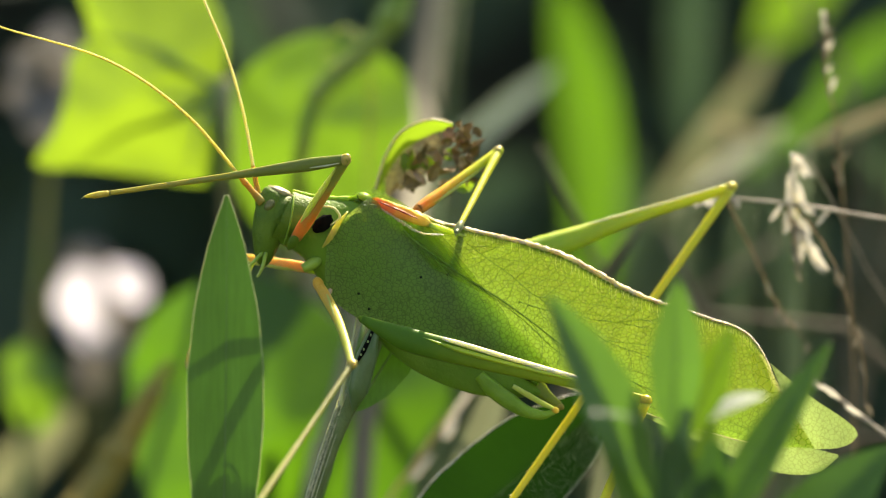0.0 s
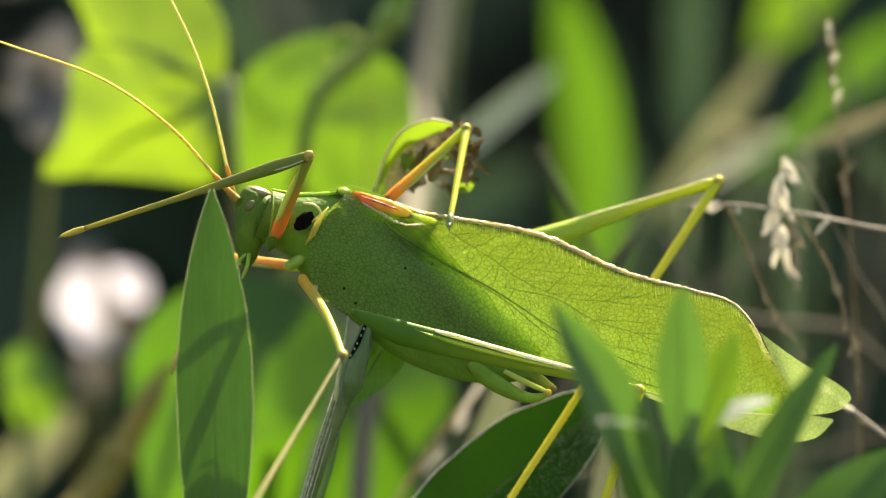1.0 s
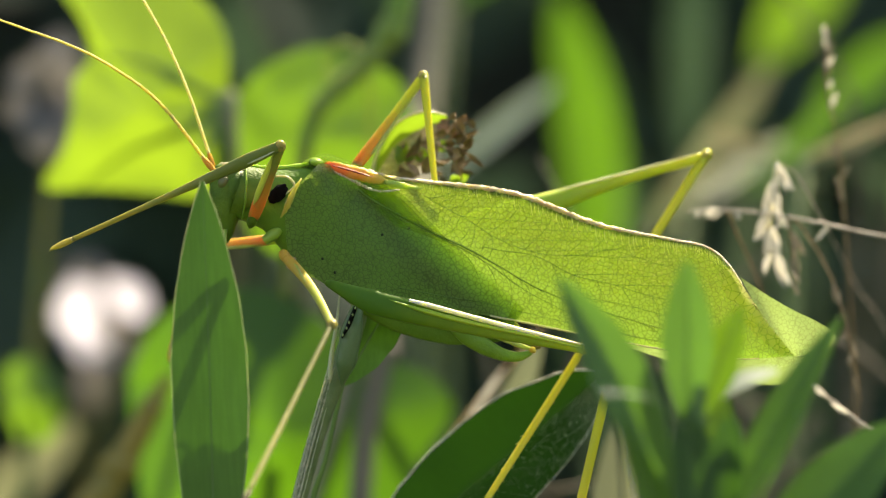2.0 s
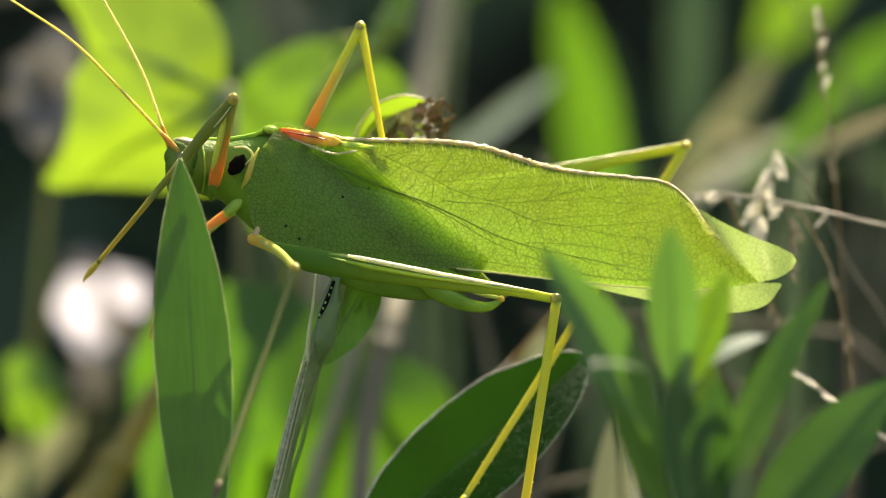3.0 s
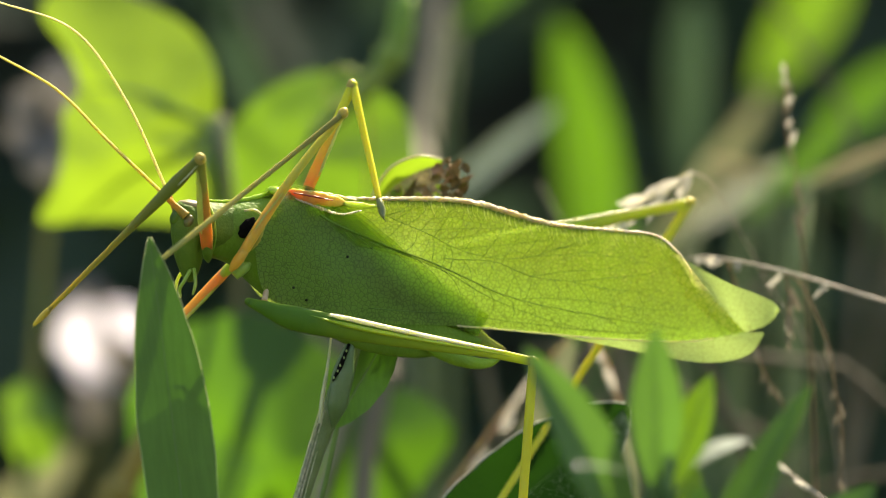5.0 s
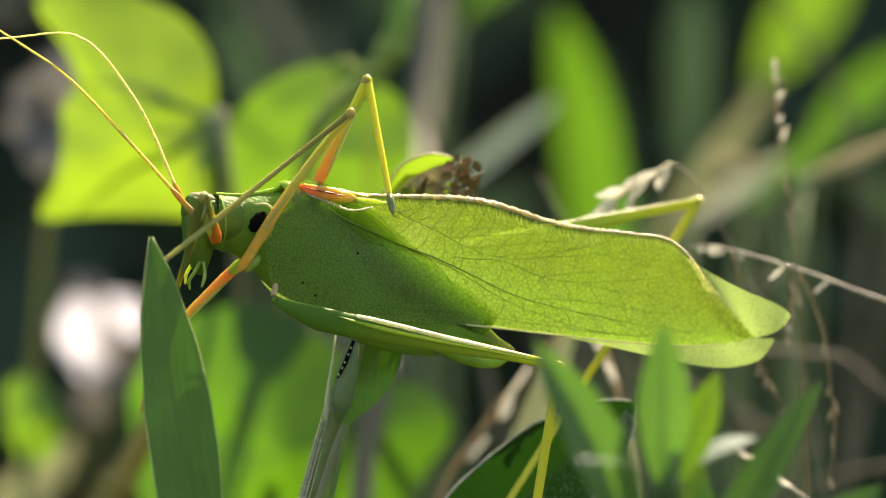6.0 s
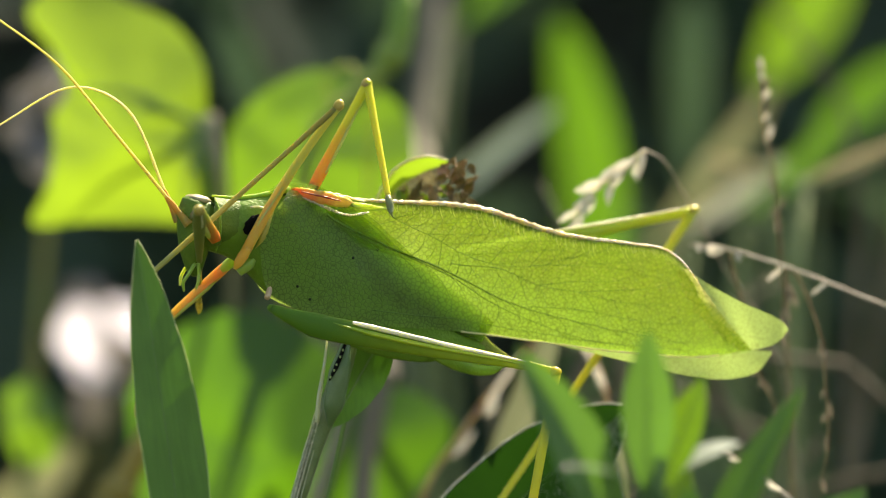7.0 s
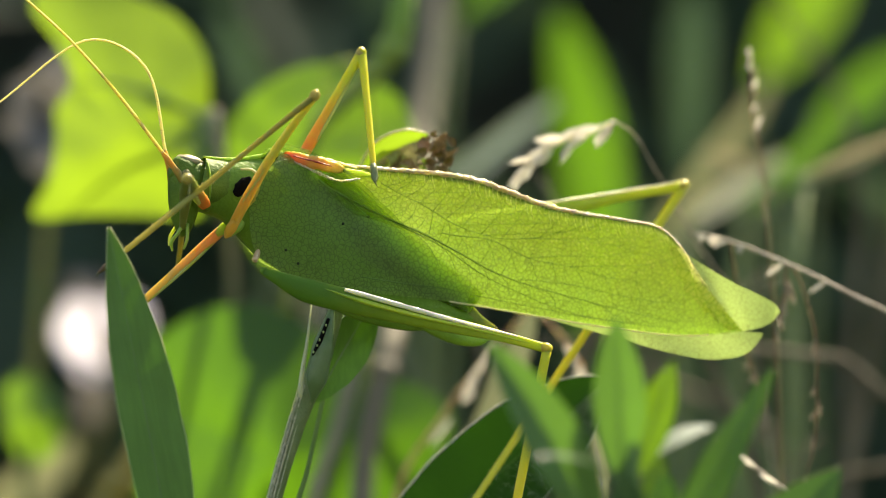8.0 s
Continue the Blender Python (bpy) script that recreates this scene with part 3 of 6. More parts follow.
def low_leaf():
    base = Vector((-48.2, 150.0, -16.3))
    root = thing("vine_leaf_plant", "small yellow-green leaf low at the edge of the thicket", "leaf", base, "broad vine leaves")
    outline_leaf("leaf_blade", [(-50.8, 150.0, -17.0), (-51.1, 150.0, -13.1), (-48.5, 150.0, -10.8), (-44.9, 150.0, -13.1), (-44.1, 150.0, -17.7), (-46.2, 150.0, -20.9), (-49.2, 150.0, -20.6)], (-47.7, 148.0, -16.0), LEAF_MID, root, base, 0.1, wave=2.0, seed=9)
    part("leaf_stalk", tube([(-47.8, 150.0, -17.0), (-49.0, 152.0, -30.2), (-70, 156, GROUND - 5)], [0.6, 0.8, 1.2], 8, 12, base), STEM_GREEN, root)


low_leaf()
grass_blade("blue-green blade, dimmed in colour as if shaded", (-20.9, 160.0, 18.1), (-26.3, 160.0, 32.1), 4.0, LEAF_DIM, (-30, 165, GROUND - 5), peak=0.5, point=0.5, seed=18, far=1.25)


def litter():
    """Dry grass and stalks behind, past counting."""
    random.seed(31)
    bm = bmesh.new()
    for i in range(13):
        x = random.uniform(6, 62)
        y = random.uniform(70, 170)
        top = random.gauss(-14, 12)
        lean = random.gauss(0, 0.35)
        tube([(x - lean * 60, y, -150), (x - lean * 20, y, top - 40), (x + random.uniform(-6, 6), y, top), (x + lean * 40, y - 4, top + random.uniform(4, 26))], [0.9, random.uniform(0.5, 1.3), random.uniform(0.4, 1.0), 0.2], 5, 8, bm=bm)
    tagged(part("dry_grass", bm, LITTER), "tangle of dry grey-brown grass stalks", "grass", kind="stuff")


litter()


def flower_root(at, label, foot, stalk):
    base = Vector(at)
    root = thing("white_flower", label, "flower", base, "flower heads")
    part("flower_stalk", tube([base + Vector((0, 2, -2)), base.lerp(Vector(foot), 0.1) + Vector((-2, 3, 0)), base.lerp(Vector(foot), 0.3) + Vector((-4, 0, 0)), foot], [0.5, 0.55, 0.7, 1.0], 8, 24, base), stalk, root)
    part("calyx", blob(Vector((0, 2, -1.5)), (2.0, 1.6, 2.2), rings=8, sides=10, wave=0.1), stalk, root)
    return base, root


def white_flower():
    """A bell of broad curled petals seen from the side."""
    base, root = flower_root(beyond((-36.0, 103.0, -8.0), 1.25), "white flower with broad curled petals glowing in the sun", (-86, 300, GROUND - 5), STEM_BROWN)
    petals = (
        ((-40.3, 98, -1.1), (-42.1, 100, -4.7), (-41.5, 103, -8.3), (-39.1, 104, -10.7), (-35.4, 105, -12.2), (-33.6, 104, -11.6), (-34.8, 102, -10.4), (-36.6, 100, -8.0), (-37.2, 98, -5.0), (-37.0, 96, -2.0)),
        ((-35.6, 97, -0.8), (-31.8, 97, -1.2), (-30.6, 100, -4.6), (-32.6, 101, -5.8), (-35.0, 99, -3.9)),
        ((-37.4, 104, -3.0), (-33.4, 105, -5.2), (-32.8, 107, -9.6), (-34.6, 107, -10.6), (-37.0, 106, -7.6)),
        ((-41.6, 108, 1.2), (-37.6, 108, 1.6), (-35.8, 108, -1.6), (-39.6, 109, -3.0)),
        ((-39.4, 109, -11.0), (-35.8, 109, -12.5), (-37.0, 111, -17.3), (-40.0, 111, -16.1)),
    )
    for k, ring in enumerate(petals):
        ring = [beyond(Vector((-36.5, 101, -6.5)).lerp(Vector(q), 0.84), 1.25) for q in ring]
        centre = sum(ring, Vector()) / len(ring) + Vector((0, -2, 0))
        # later petals are greyed in colour for the bell's shaded inside and haze
        outline_leaf("petal", ring, centre, FADED_SHADED if k > 1 else PETAL, root, base, 0.12, wave=1.2, seed=61 + k)


def faded_flower():
    base, root = flower_root((-46.7, 170.0, 19.7), "faded greyish pink flower head in the shade", (-60, 178, GROUND - 5), STEM_OLIVE)
    for a, long, wide in ((80, 8, 6), (140, 6, 5), (200, 6, 5), (260, 7.5, 6), (320, 6, 5)):
        d = Vector((math.cos(radians(a)), -0.45, math.sin(radians(a)))) * long
        leaf("petal", base, base + d, wide, FADED_SHADED, root, base, rib=0, peak=0.6, point=0.55, droop=0.22, wave=0.12, seed=a, n=14, w=6)


white_flower()
faded_flower()


# ---- the plant the insect sits on ----
def main_stem():
    base = Vector((-12.7, 2.0, -8.0))
    root = thing("plant_stem", "ridged grey-green plant stem with a split leaf sheath", "stem", base)
    low = Vector((-15.7, 3.0, -21.5))
    foot = Vector((-22, 6, GROUND - 5))
    part("stalk", tube([foot, low + Vector((-4, 0, -30)), low, (-13.5, 2.0, -12.4), (-11.7, 2.0, -6.9), (-10.5, 2.5, -2.4), (-9.3, 4.0, 2.7)], [1.2, 0.8, 0.7, 0.75, 0.95, 0.75, 0.5], 12, 60, base, rough=0.03), STEM_GREEN, root)
    for dx, r, skin in ((-0.64, 0.08, SHEATH_PALE), (-0.42, 0.11, STEM_PALE), (-0.14, 0.09, STEM_PALE), (0.2, 0.04, SHEATH_PALE)):
        line = [Vector(v) + Vector((dx, -0.76 + dx * dx * 0.6, 0)) for v in ((-17.3, 2.0, -27.0), (-15.7, 2.0, -21.4), (-14.1, 2.0, -14.4), (-12.6, 2.0, -8.3))]
        part("ridge", tube(line, [r, r, r, r * 0.7], 6, 150, base, rough=0.4), skin, root, "pale flaking ridge")
    part("sheath_edge", tube([(-13.1, 0.5, -9.4), (-13.0, 0.2, -7.4), (-12.6, 0.0, -3.9), (-12.4, 0.0, -0.9)], [0.2, 0.22, 0.12, 0.06], 6, 24, base), SHEATH_PALE, root, "pale split edge of the sheath")
    leaf("sheath", (-12.0, 2.5, -9.9), (-6.8, 5.0, -0.1), 4.2, LEAF_NEAR, root, base, rib=0.12, face=(0.4, -1, 0), peak=0.5, point=0.7, fold=0.4)
    bud = part("bud", tube([(-12.0, -0.2, -9.8), (-11.7, -0.9, -7.8), (-11.2, -1.2, -4.8), (-10.5, -1.0, -1.3)], [0.1, 0.95, 0.95, 0.2], 10, 20, base), BUD, root, "grey-green bud")
    part("bud_stripe", tube([(-12.1, -2.0, -5.6), (-11.5, -2.1, -4.3), (-10.8, -1.6, -2.3)], [0.08, 0.22, 0.14], 6, 20, base), BLACK, bud, "black stripe with pale spots")
    for q in ((-12.0, -2.3, -5.3), (-11.7, -2.4, -4.7), (-11.5, -2.4, -4.2), (-11.2, -2.3, -3.5), (-11.0, -2.0, -2.9)):
        part("spot", blob(Vector(q) - base, (0.09, 0.06, 0.13), rings=6, sides=8), LEAF_MARGIN, bud)
    return root


STEM = main_stem()


def withered():
    base = Vector((-6.1, 12.0, 15.4))
    root = thing("withered_leaf", "green leaf with a brown withered crumpled end", "leaf", base)
    line = [(-10.3, 13.0, 8.9), (-9.2, 12.0, 12.4), (-7.6, 11.0, 14.5), (-5.2, 11.0, 15.4), (-3.2, 12.0, 15.1)]
    top = glide(line, 22)
    rows = []
    for i, q in enumerate(top):
        s = i / 21
        deep = 1.8 * math.sin(math.pi * min(0.08 + s * 0.9, 1)) ** 0.8
        rows.append([q - base + Vector((0.35 * deep * v * (0.6 - s), 2.6 * math.sin(v * 1.5), -deep * v ** 1.4)) for v in (0, 0.25, 0.5, 0.75, 1)])
    part("green_blade", sheet(rows), LEAF_LIME, root)
    part("margin", tube(line, [0.16, 0.15, 0.14, 0.12, 0.08], 6, 30, base), PALE, root)
    rows = []
    for i, q in enumerate(top[4:]):
        s = i / 17
        deep = 2.2 + 2.6 * math.sin(math.pi * min(0.15 + s * 0.8, 1))
        rows.append([q - base + Vector((0.5 * v * (0.3 - s) + 0.25 * noise.noise(Vector((i * 0.5, v * 4, 3))), 3.2 + 0.9 * noise.noise(Vector((i * 0.33, v * 3, 9))), -0.35 - deep * v * (1 + 0.25 * noise.noise(Vector((i * 0.7, 0, 5)))))) for v in [j / 8 for j in range(9)]])
    part("dry_film", sheet(rows), DRY_FILM, root, "brown papery withered part")
    random.seed(21)
    for i in range(26):
        a, b = random.uniform(0, 1), random.uniform(0, 1)
        p = Vector((-8.0, 12.0, 9.2)) + Vector((a * 6.6, random.uniform(-1.2, 1.8), b * (1.6 + 3.0 * a)))
        q = p + Vector((random.uniform(-0.4, 1.0), random.uniform(-0.6, 0.6), random.uniform(-0.6, 0.9))).normalized() * random.uniform(1.0, 2.8)
        part("dry_scrap", sheet([[r - base for r in row] for row in blade_rows(p, q, random.uniform(0.4, 1.3), face=(random.uniform(-1, 1), -1, random.uniform(-1, 1)), fold=0.7, wave=0.5, n=8, w=4, seed=i)]), (WITHERED, DRY_PALE, DRY_PINK, LEAF_LIME, DRY_PALE)[i % 5], root)
    for i in range(22):
        p = Vector((-4.8, 11.0, 12.1)) + Vector((random.uniform(0, 3.4), random.uniform(-1.4, 0.6), random.uniform(0, 2.6)))
        q = p + Vector((random.uniform(-0.5, 1.0), random.uniform(-0.5, 0.5), random.uniform(-0.9, 0.6))).normalized() * random.uniform(0.7, 1.8)
        part("dry_scrap", sheet([[r - base for r in row] for row in blade_rows(p, q, random.uniform(0.5, 1.2), face=(random.uniform(-1, 1), -1, random.uniform(-1, 1)), fold=0.8, wave=0.6, n=8, w=4, seed=i + 60)]), (DRY_PALE, DRY_PINK, WITHERED)[i % 3], root)
    part("leaf_stalk", tube([(-10.3, 13.0, 9.2), (-10.5, 10.0, 1.1), (-11.9, 5.0, -6.0), (-13.9, 4.5, -15.1), (-15.7, 4.5, -22.2), (-22, 10, GROUND - 5)], [0.2, 0.2, 0.2, 0.2, 0.25, 0.6], 8, 30, base), SPRIG_STEM, root)
    return root


WITHERED_LEAF = withered()


def left_leaf():
    base = Vector((-18.4, -18.0, 4.6))
    root = thing("narrow_leaf", "upright lance-shaped green leaf with a faint midrib", "leaf", base)
    foot = Vector((-19.0, -17.5, -35.6))
    leaf("blade", foot, base, 6.5, LEAF_NEAR, root, base, rib=0.07, rib_material=SPRIG_STEM, peak=0.56, point=0.78, fold=0.22, wave=0.03, n=40, w=10, seed=31, side=-0.004)
    rows = blade_rows(foot, base, 6.5, peak=0.56, point=0.78, fold=0.22, wave=0.03, n=40, w=10, seed=31, side=-0.004)
    for j in (0, 10):
        part("margin", tube([row[j] for row in rows[2:]], [0.035, 0.045, 0.03], 5, 60, base), LEAF_MARGIN, root, "thin pale margin")
    part("leaf_stalk", tube([(-22, -12, GROUND - 5), foot + Vector((-1, 1, -20)), foot, foot + Vector((0, 0, 4))], [1.4, 0.8, 0.5, 0.3], 8, 14, base), STEM_GREEN, root)
    return root


LEFT_LEAF = left_leaf()


def dark_leaf():
    base = Vector((10.8, 13.0, -8.7))
    root = thing("dark_leaf", "dark green leathery leaf with a pale hairy rim", "leaf", base)
    foot = Vector((-9.9, 12.0, -27.8))
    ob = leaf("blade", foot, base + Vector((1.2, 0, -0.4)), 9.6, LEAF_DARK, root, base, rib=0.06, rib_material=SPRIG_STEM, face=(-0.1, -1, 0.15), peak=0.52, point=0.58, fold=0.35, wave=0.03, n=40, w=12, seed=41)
    rows = blade_rows(foot, base + Vector((1.2, 0, -0.4)), 9.6, face=(-0.1, -1, 0.15), peak=0.52, point=0.58, fold=0.35, wave=0.03, n=40, w=12, seed=41)
    # hairy rim, one side thickened in near-white to imitate its sun glance
    for j in (0, 12):
        part("rim", tube([row[j] for row in rows[4:]], [0.08, 0.10, 0.07] if j else [0.03, 0.04, 0.03], 5, 90, base, rough=0.5), HAIR, ob, "pale hairy rim")
    random.seed(43)
    bm = bmesh.new()
    # pale specks over half the blade stand in for glittering glare
    for k in range(2800):
        i, v = min(max(38 - int(abs(random.gauss(0, random.choice((5, 9, 18))))), 6), 38), random.random()
        a, b = Vector(rows[i][6]), Vector(rows[i][0])
        q = a.lerp(b, v) + (Vector(rows[i + 1][6]) - a) * random.random() - base + Vector((0, -0.06, 0))
        r = random.uniform(0.025, 0.078)
        c = [bm.verts.new(q + Vector((random.uniform(-r, r), random.uniform(-r, 0), random.uniform(-r, r)))) for _ in range(4)]
        for f in ((0, 1, 2), (0, 1, 3), (0, 2, 3), (1, 2, 3)):
            bm.faces.new([c[n] for n in f])
    for k in range(900):
        i = random.randint(4, 38)
        q = Vector(rows[i][12]).lerp(Vector(rows[i + 1][12]), random.random()) - base
        tip = q + Vector((random.uniform(-0.25, 0.1), random.uniform(-0.2, 0.1), random.uniform(0.03, 0.2)))
        c = [bm.verts.new(p) for p in (q + Vector((0.05, 0, 0)), q + Vector((-0.03, 0.04, 0)), q + Vector((-0.03, -0.04, 0)), tip)]
        for f in ((0, 1, 3), (1, 2, 3), (2, 0, 3)):
            bm.faces.new([c[n] for n in f])
    tagged(part("hairs_and_glare_specks", bm, HAIR, ob, "fine pale hairs and specks standing in for glare"), kind="stuff")
    part("leaf_stalk", tube([(-6, 14, GROUND - 5), foot + Vector((-3, 4, -20)), foot, foot + Vector((1, 0, 1))], [1.4, 0.9, 0.6, 0.3], 8, 14, base), STEM_GREEN, root)
    return root


DARK_LEAF = dark_leaf()


# ---- the sprig in front ----
SPRIG_NEAR = 0.985


def sprig():
    def near(*p):
        return beyond(p, SPRIG_NEAR)

    base = near(16.8, -50.0, 2.1)
    root = thing("leafy_sprig", "leafy green sprig with pointed lance-shaped leaves", "plant", base)
    node_low, node_mid = near(17.1, -50.0, -16.1), near(17.1, -50.0, -11.2)
    foot = Vector((12, -46, GROUND - 5))
    part("stalk", tube([foot, near(16.4, -50.0, -29.5), node_low, node_mid, near(17.5, -50.0, -8.0)], [1.2, 0.95, 0.8, 0.7, 0.4], 8, 24, base), SPRIG_STEM, root)
    leaf("leaf", near(15.0, -52.0, -20.5), near(6.3, -55.0, 1.1), 5.0, LEAF_OLD, root, base, rib=0.12, rib_material=SPRIG_STEM, face=(0.6, -1, 0), peak=0.58, seed=51, fold=0.35, droop=0.04, side=-0.03)
    leaf("leaf", near(16.4, -50.0, -11.2), base, 4.14, LEAF_OLD, root, base, rib=0.12, rib_material=SPRIG_STEM, face=(0.1, -1, 0.1), peak=0.5, seed=52, fold=0.14)
    leaf("leaf", near(16.9, -48.0, -11.7), near(21.3, -46.0, -1.8), 3.57, LEAF_YOUNG, root, base, rib=0.12, rib_material=SPRIG_STEM, face=(-0.5, -1, 0.1), peak=0.5, seed=53, fold=0.14)
    leaf("leaf", near(18.4, -50.0, -20.6), near(29.4, -44.0, -3.0), 3.6, LEAF_OLD, root, base, rib=0.12, rib_material=SPRIG_STEM, face=(-0.7, -1, 0.3), peak=0.5, seed=54, fold=0.14, droop=0.03)
    leaf("leaf", near(16.5, -53.0, -11.5), near(9.5, -60.0, -8.1), 1.05, LEAF_CURL, root, base, rib=0.12, rib_material=SPRIG_STEM, face=(-0.1, -0.5, 1), peak=0.5, seed=55, fold=0.0, droop=0.1)
    # curled leaf with the sun glint put into its colour
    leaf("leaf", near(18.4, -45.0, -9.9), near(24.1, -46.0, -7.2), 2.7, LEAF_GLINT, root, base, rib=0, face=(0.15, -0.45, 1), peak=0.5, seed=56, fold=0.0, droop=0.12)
    leaf("leaf", near(16.9, -48.0, -18.9), near(20.0, -44.0, -9.0), 3.01, LEAF_YOUNG, root, base, rib=0.12, rib_material=SPRIG_STEM, face=(0.5, -1, 0), peak=0.5, seed=57, fold=0.14)
    # added lime strip imitates the sunlit right half of the first leaf
    leaf("leaf", near(15.7, -54.0, -22.0), near(10.9, -56.0, -11.0), 2.3, LEAF_YOUNG, root, base, rib=0.12, rib_material=SPRIG_STEM, face=(0.3, -1, 0), peak=0.5, seed=58, fold=0.14)
    leaf("leaf", near(20.0, -50.0, -25.0), near(34.1, -44.0, -11.3), 6.39, LEAF_OLD, root, base, rib=0.12, rib_material=SPRIG_STEM, face=(-0.4, -1, 0.4), peak=0.55, seed=59, fold=0.14)
    # two inner leaves in the green darkened for shade
    leaf("leaf", near(17.2, -52.5, -23.5), near(16.3, -51.5, -10.4), 3.6, LEAF_INNER_SHADED, root, base, rib=0.14, rib_material=SPRIG_STEM, face=(0.2, -1, 0), peak=0.66, point=0.5, seed=60, fold=0.3)
    leaf("leaf", near(18.4, -51.5, -23.5), near(19.8, -50.0, -10.6), 3.0, LEAF_INNER_SHADED, root, base, rib=0.12, rib_material=SPRIG_STEM, face=(-0.3, -1, 0), peak=0.62, point=0.5, seed=62, fold=0.3)
    # lighter strip along the folded edge stands in for its sky reflection
    leaf("turned_edge_sheen", near(21.6, -51.0, -17.6), near(29.3, -44.6, -3.2), 0.6, LEAF_SPRIG, root, base, rib=0, face=(0.5, -1, 0.5), peak=0.5, point=0.4, seed=63, fold=0.1, droop=0.03)
    return root


SPRIG = sprig()


# ---- dry grass heads ----
def spikelet(p, q, wide, parent, base, seed, skin=None):
    """A few papery folded husks round one axis."""
    p, q = Vector(p) - base, Vector(q) - base
    bm = bmesh.new()
    for k, (turn, length) in enumerate(((0.0, 1.0), (2.0, 0.85), (4.1, 0.92))):
        lean = Vector((math.cos(turn + seed), -abs(math.sin(turn + seed)), 0)) * wide * 0.25
        sheet(blade_rows(p, p.lerp(q, length) + lean, wide * 0.8, face=(math.cos(turn + seed), -1, math.sin(turn)), peak=0.4, point=0.7, fold=0.5, wave=0.05, n=8, w=4, seed=seed + k), bm)
    part("spikelet", bm, skin or HUSK, parent)


def grass_head():
    base = Vector((32.5, 26.0, 9.0))
    root = thing("nodding_grass", "pale dry nodding grass head with seed spikelets", "grass", base)
    axis = [(32.5, 26.0, 9.0), (32.7, 26.0, 5.9), (33.1, 26.0, 2.7), (33.8, 26.0, 0.1)]
    head = part("seed_head", tube(axis, [0.14, 0.12, 0.1, 0.06], 6, 20, base), STRAW, root)
    random.seed(17)
    for q in glide(axis, 9):
        for k in range(random.choice((1, 2, 2, 3))):
            a = radians(random.uniform(-150, -30))
            start = q + Vector((math.cos(a) * 0.4, random.uniform(-0.7, 0.7), -random.uniform(0.0, 0.6)))
            spikelet(start, start + Vector((math.cos(a), random.uniform(-0.5, 0.5), math.sin(a) - 0.3)).normalized() * random.uniform(1.6, 3.0), random.uniform(0.5, 0.85), head, base, k)
            part("pedicel", tube([q, start], [0.06, 0.05], 5, 4, base), STRAW, head)
    part("culm", tube([(32.5, 26.0, 9.0), (34.2, 27.0, 8.1), (36.4, 30.0, 4.8), (40.6, 42.0, -1.6), (47.7, 55.0, -14.4), (70, 70, GROUND - 5)], [0.07, 0.07, 0.07, 0.08, 0.1, 0.2], 6, 36, base), DRY_STALK, root)
    return root, head


NODDING, SEED_HEAD = grass_head()


def arching_stalk():
    base = Vector((32.4, 25.0, 1.4))
    root = thing("grass_stalk", "thin dry arching grass stalk with a few pale spikelets", "grass", base)
    line = [(23.4, 30.0, 4.5), (25.2, 28.0, 4.3), (27.7, 26.0, 3.4), (32.4, 25.0, 1.4), (37.7, 25.0, -1.3), (42.9, 25.0, -4.4), (51.0, 27.0, -16.1), (62, 20, GROUND - 5)]
    part("stalk", tube(line, [0.08, 0.1, 0.12, 0.13, 0.14, 0.16, 0.25, 0.4], 6, 50, base, rough=0.12), DRY_STALK, root)
    random.seed(19)
    along = glide(line, 60)
    for k in (5, 8, 12, 13, 17, 24, 30):
        for n in range(random.choice((1, 2))):
            p = along[k] + Vector((0, 0, random.uniform(-0.5, 0.1)))
            spikelet(p, p + Vector((random.uniform(-2.0, 1.2), random.uniform(-0.5, 0.5), random.uniform(-1.2, 0.2))), random.uniform(0.4, 0.65), root, base, k)
    for twig, first in (([(32.5, 25, 1.2), (33.1, 25, 0.1), (34.5, 25, -5.3), (34.5, 25, -10.0), (34.2, 25, -15.4), (33.1, 25, -19.0)], 10), ([(32.0, 25, 1.4), (31.6, 25, -1.6), (30.9, 25, -4.6)], 5), ([(26.9, 27, 3.4), (28.0, 30, -3.0), (28.6, 32, -7.2), (30.2, 32, -11.6)], 12)):
        part("side_branch", tube(twig, [0.12, 0.11, 0.09, 0.06], 6, 30, base, rough=0.15), DRY_PALE, root)
        for q in glide(twig, 26)[first:]:
            if random.random() < 0.5:
                start = q + Vector((random.uniform(-0.2, 0.2), random.uniform(-0.4, 0.4), 0))
                spikelet(start, start + Vector((random.uniform(-0.9, 0.9), 0, -random.uniform(0.9, 1.9))), random.uniform(0.26, 0.42), root, base, first, HUSK if random.random() < 0.1 else HUSK_DIM)
    return root


ARCH = arching_stalk()


def dry_spray(label, line, tips, blade=None, skin=None, rim=None):
    """A thin reddish dry stalk with a pale sheath and a few bright papery tips."""
    base = Vector(tips[0][0])
    root = thing("dry_grass_stalk", label, "grass", base, "dry grass stalks")
    part("stalk", tube(line, [0.5, 0.24, 0.2, 0.16, 0.12], 6, 36, base, rough=0.1), skin or RUSSET, root)
    for k, (p, q, wide) in enumerate(tips):
        spikelet(p, q, wide, root, base, k)
    if blade:
        leaf("sheath_blade", blade[0], blade[1], blade[2], SHEATH, root, base, rib=0, face=(0.3, -1, 0.2), peak=0.5, point=0.4, fold=0.3, seed=91)
    if rim:
        part("sheath_rim", tube(rim, [0.08, 0.2, 0.26, 0.2], 6, 50, base, rough=0.45), STRAW, root, "white papery rim of the sheath")
    return root


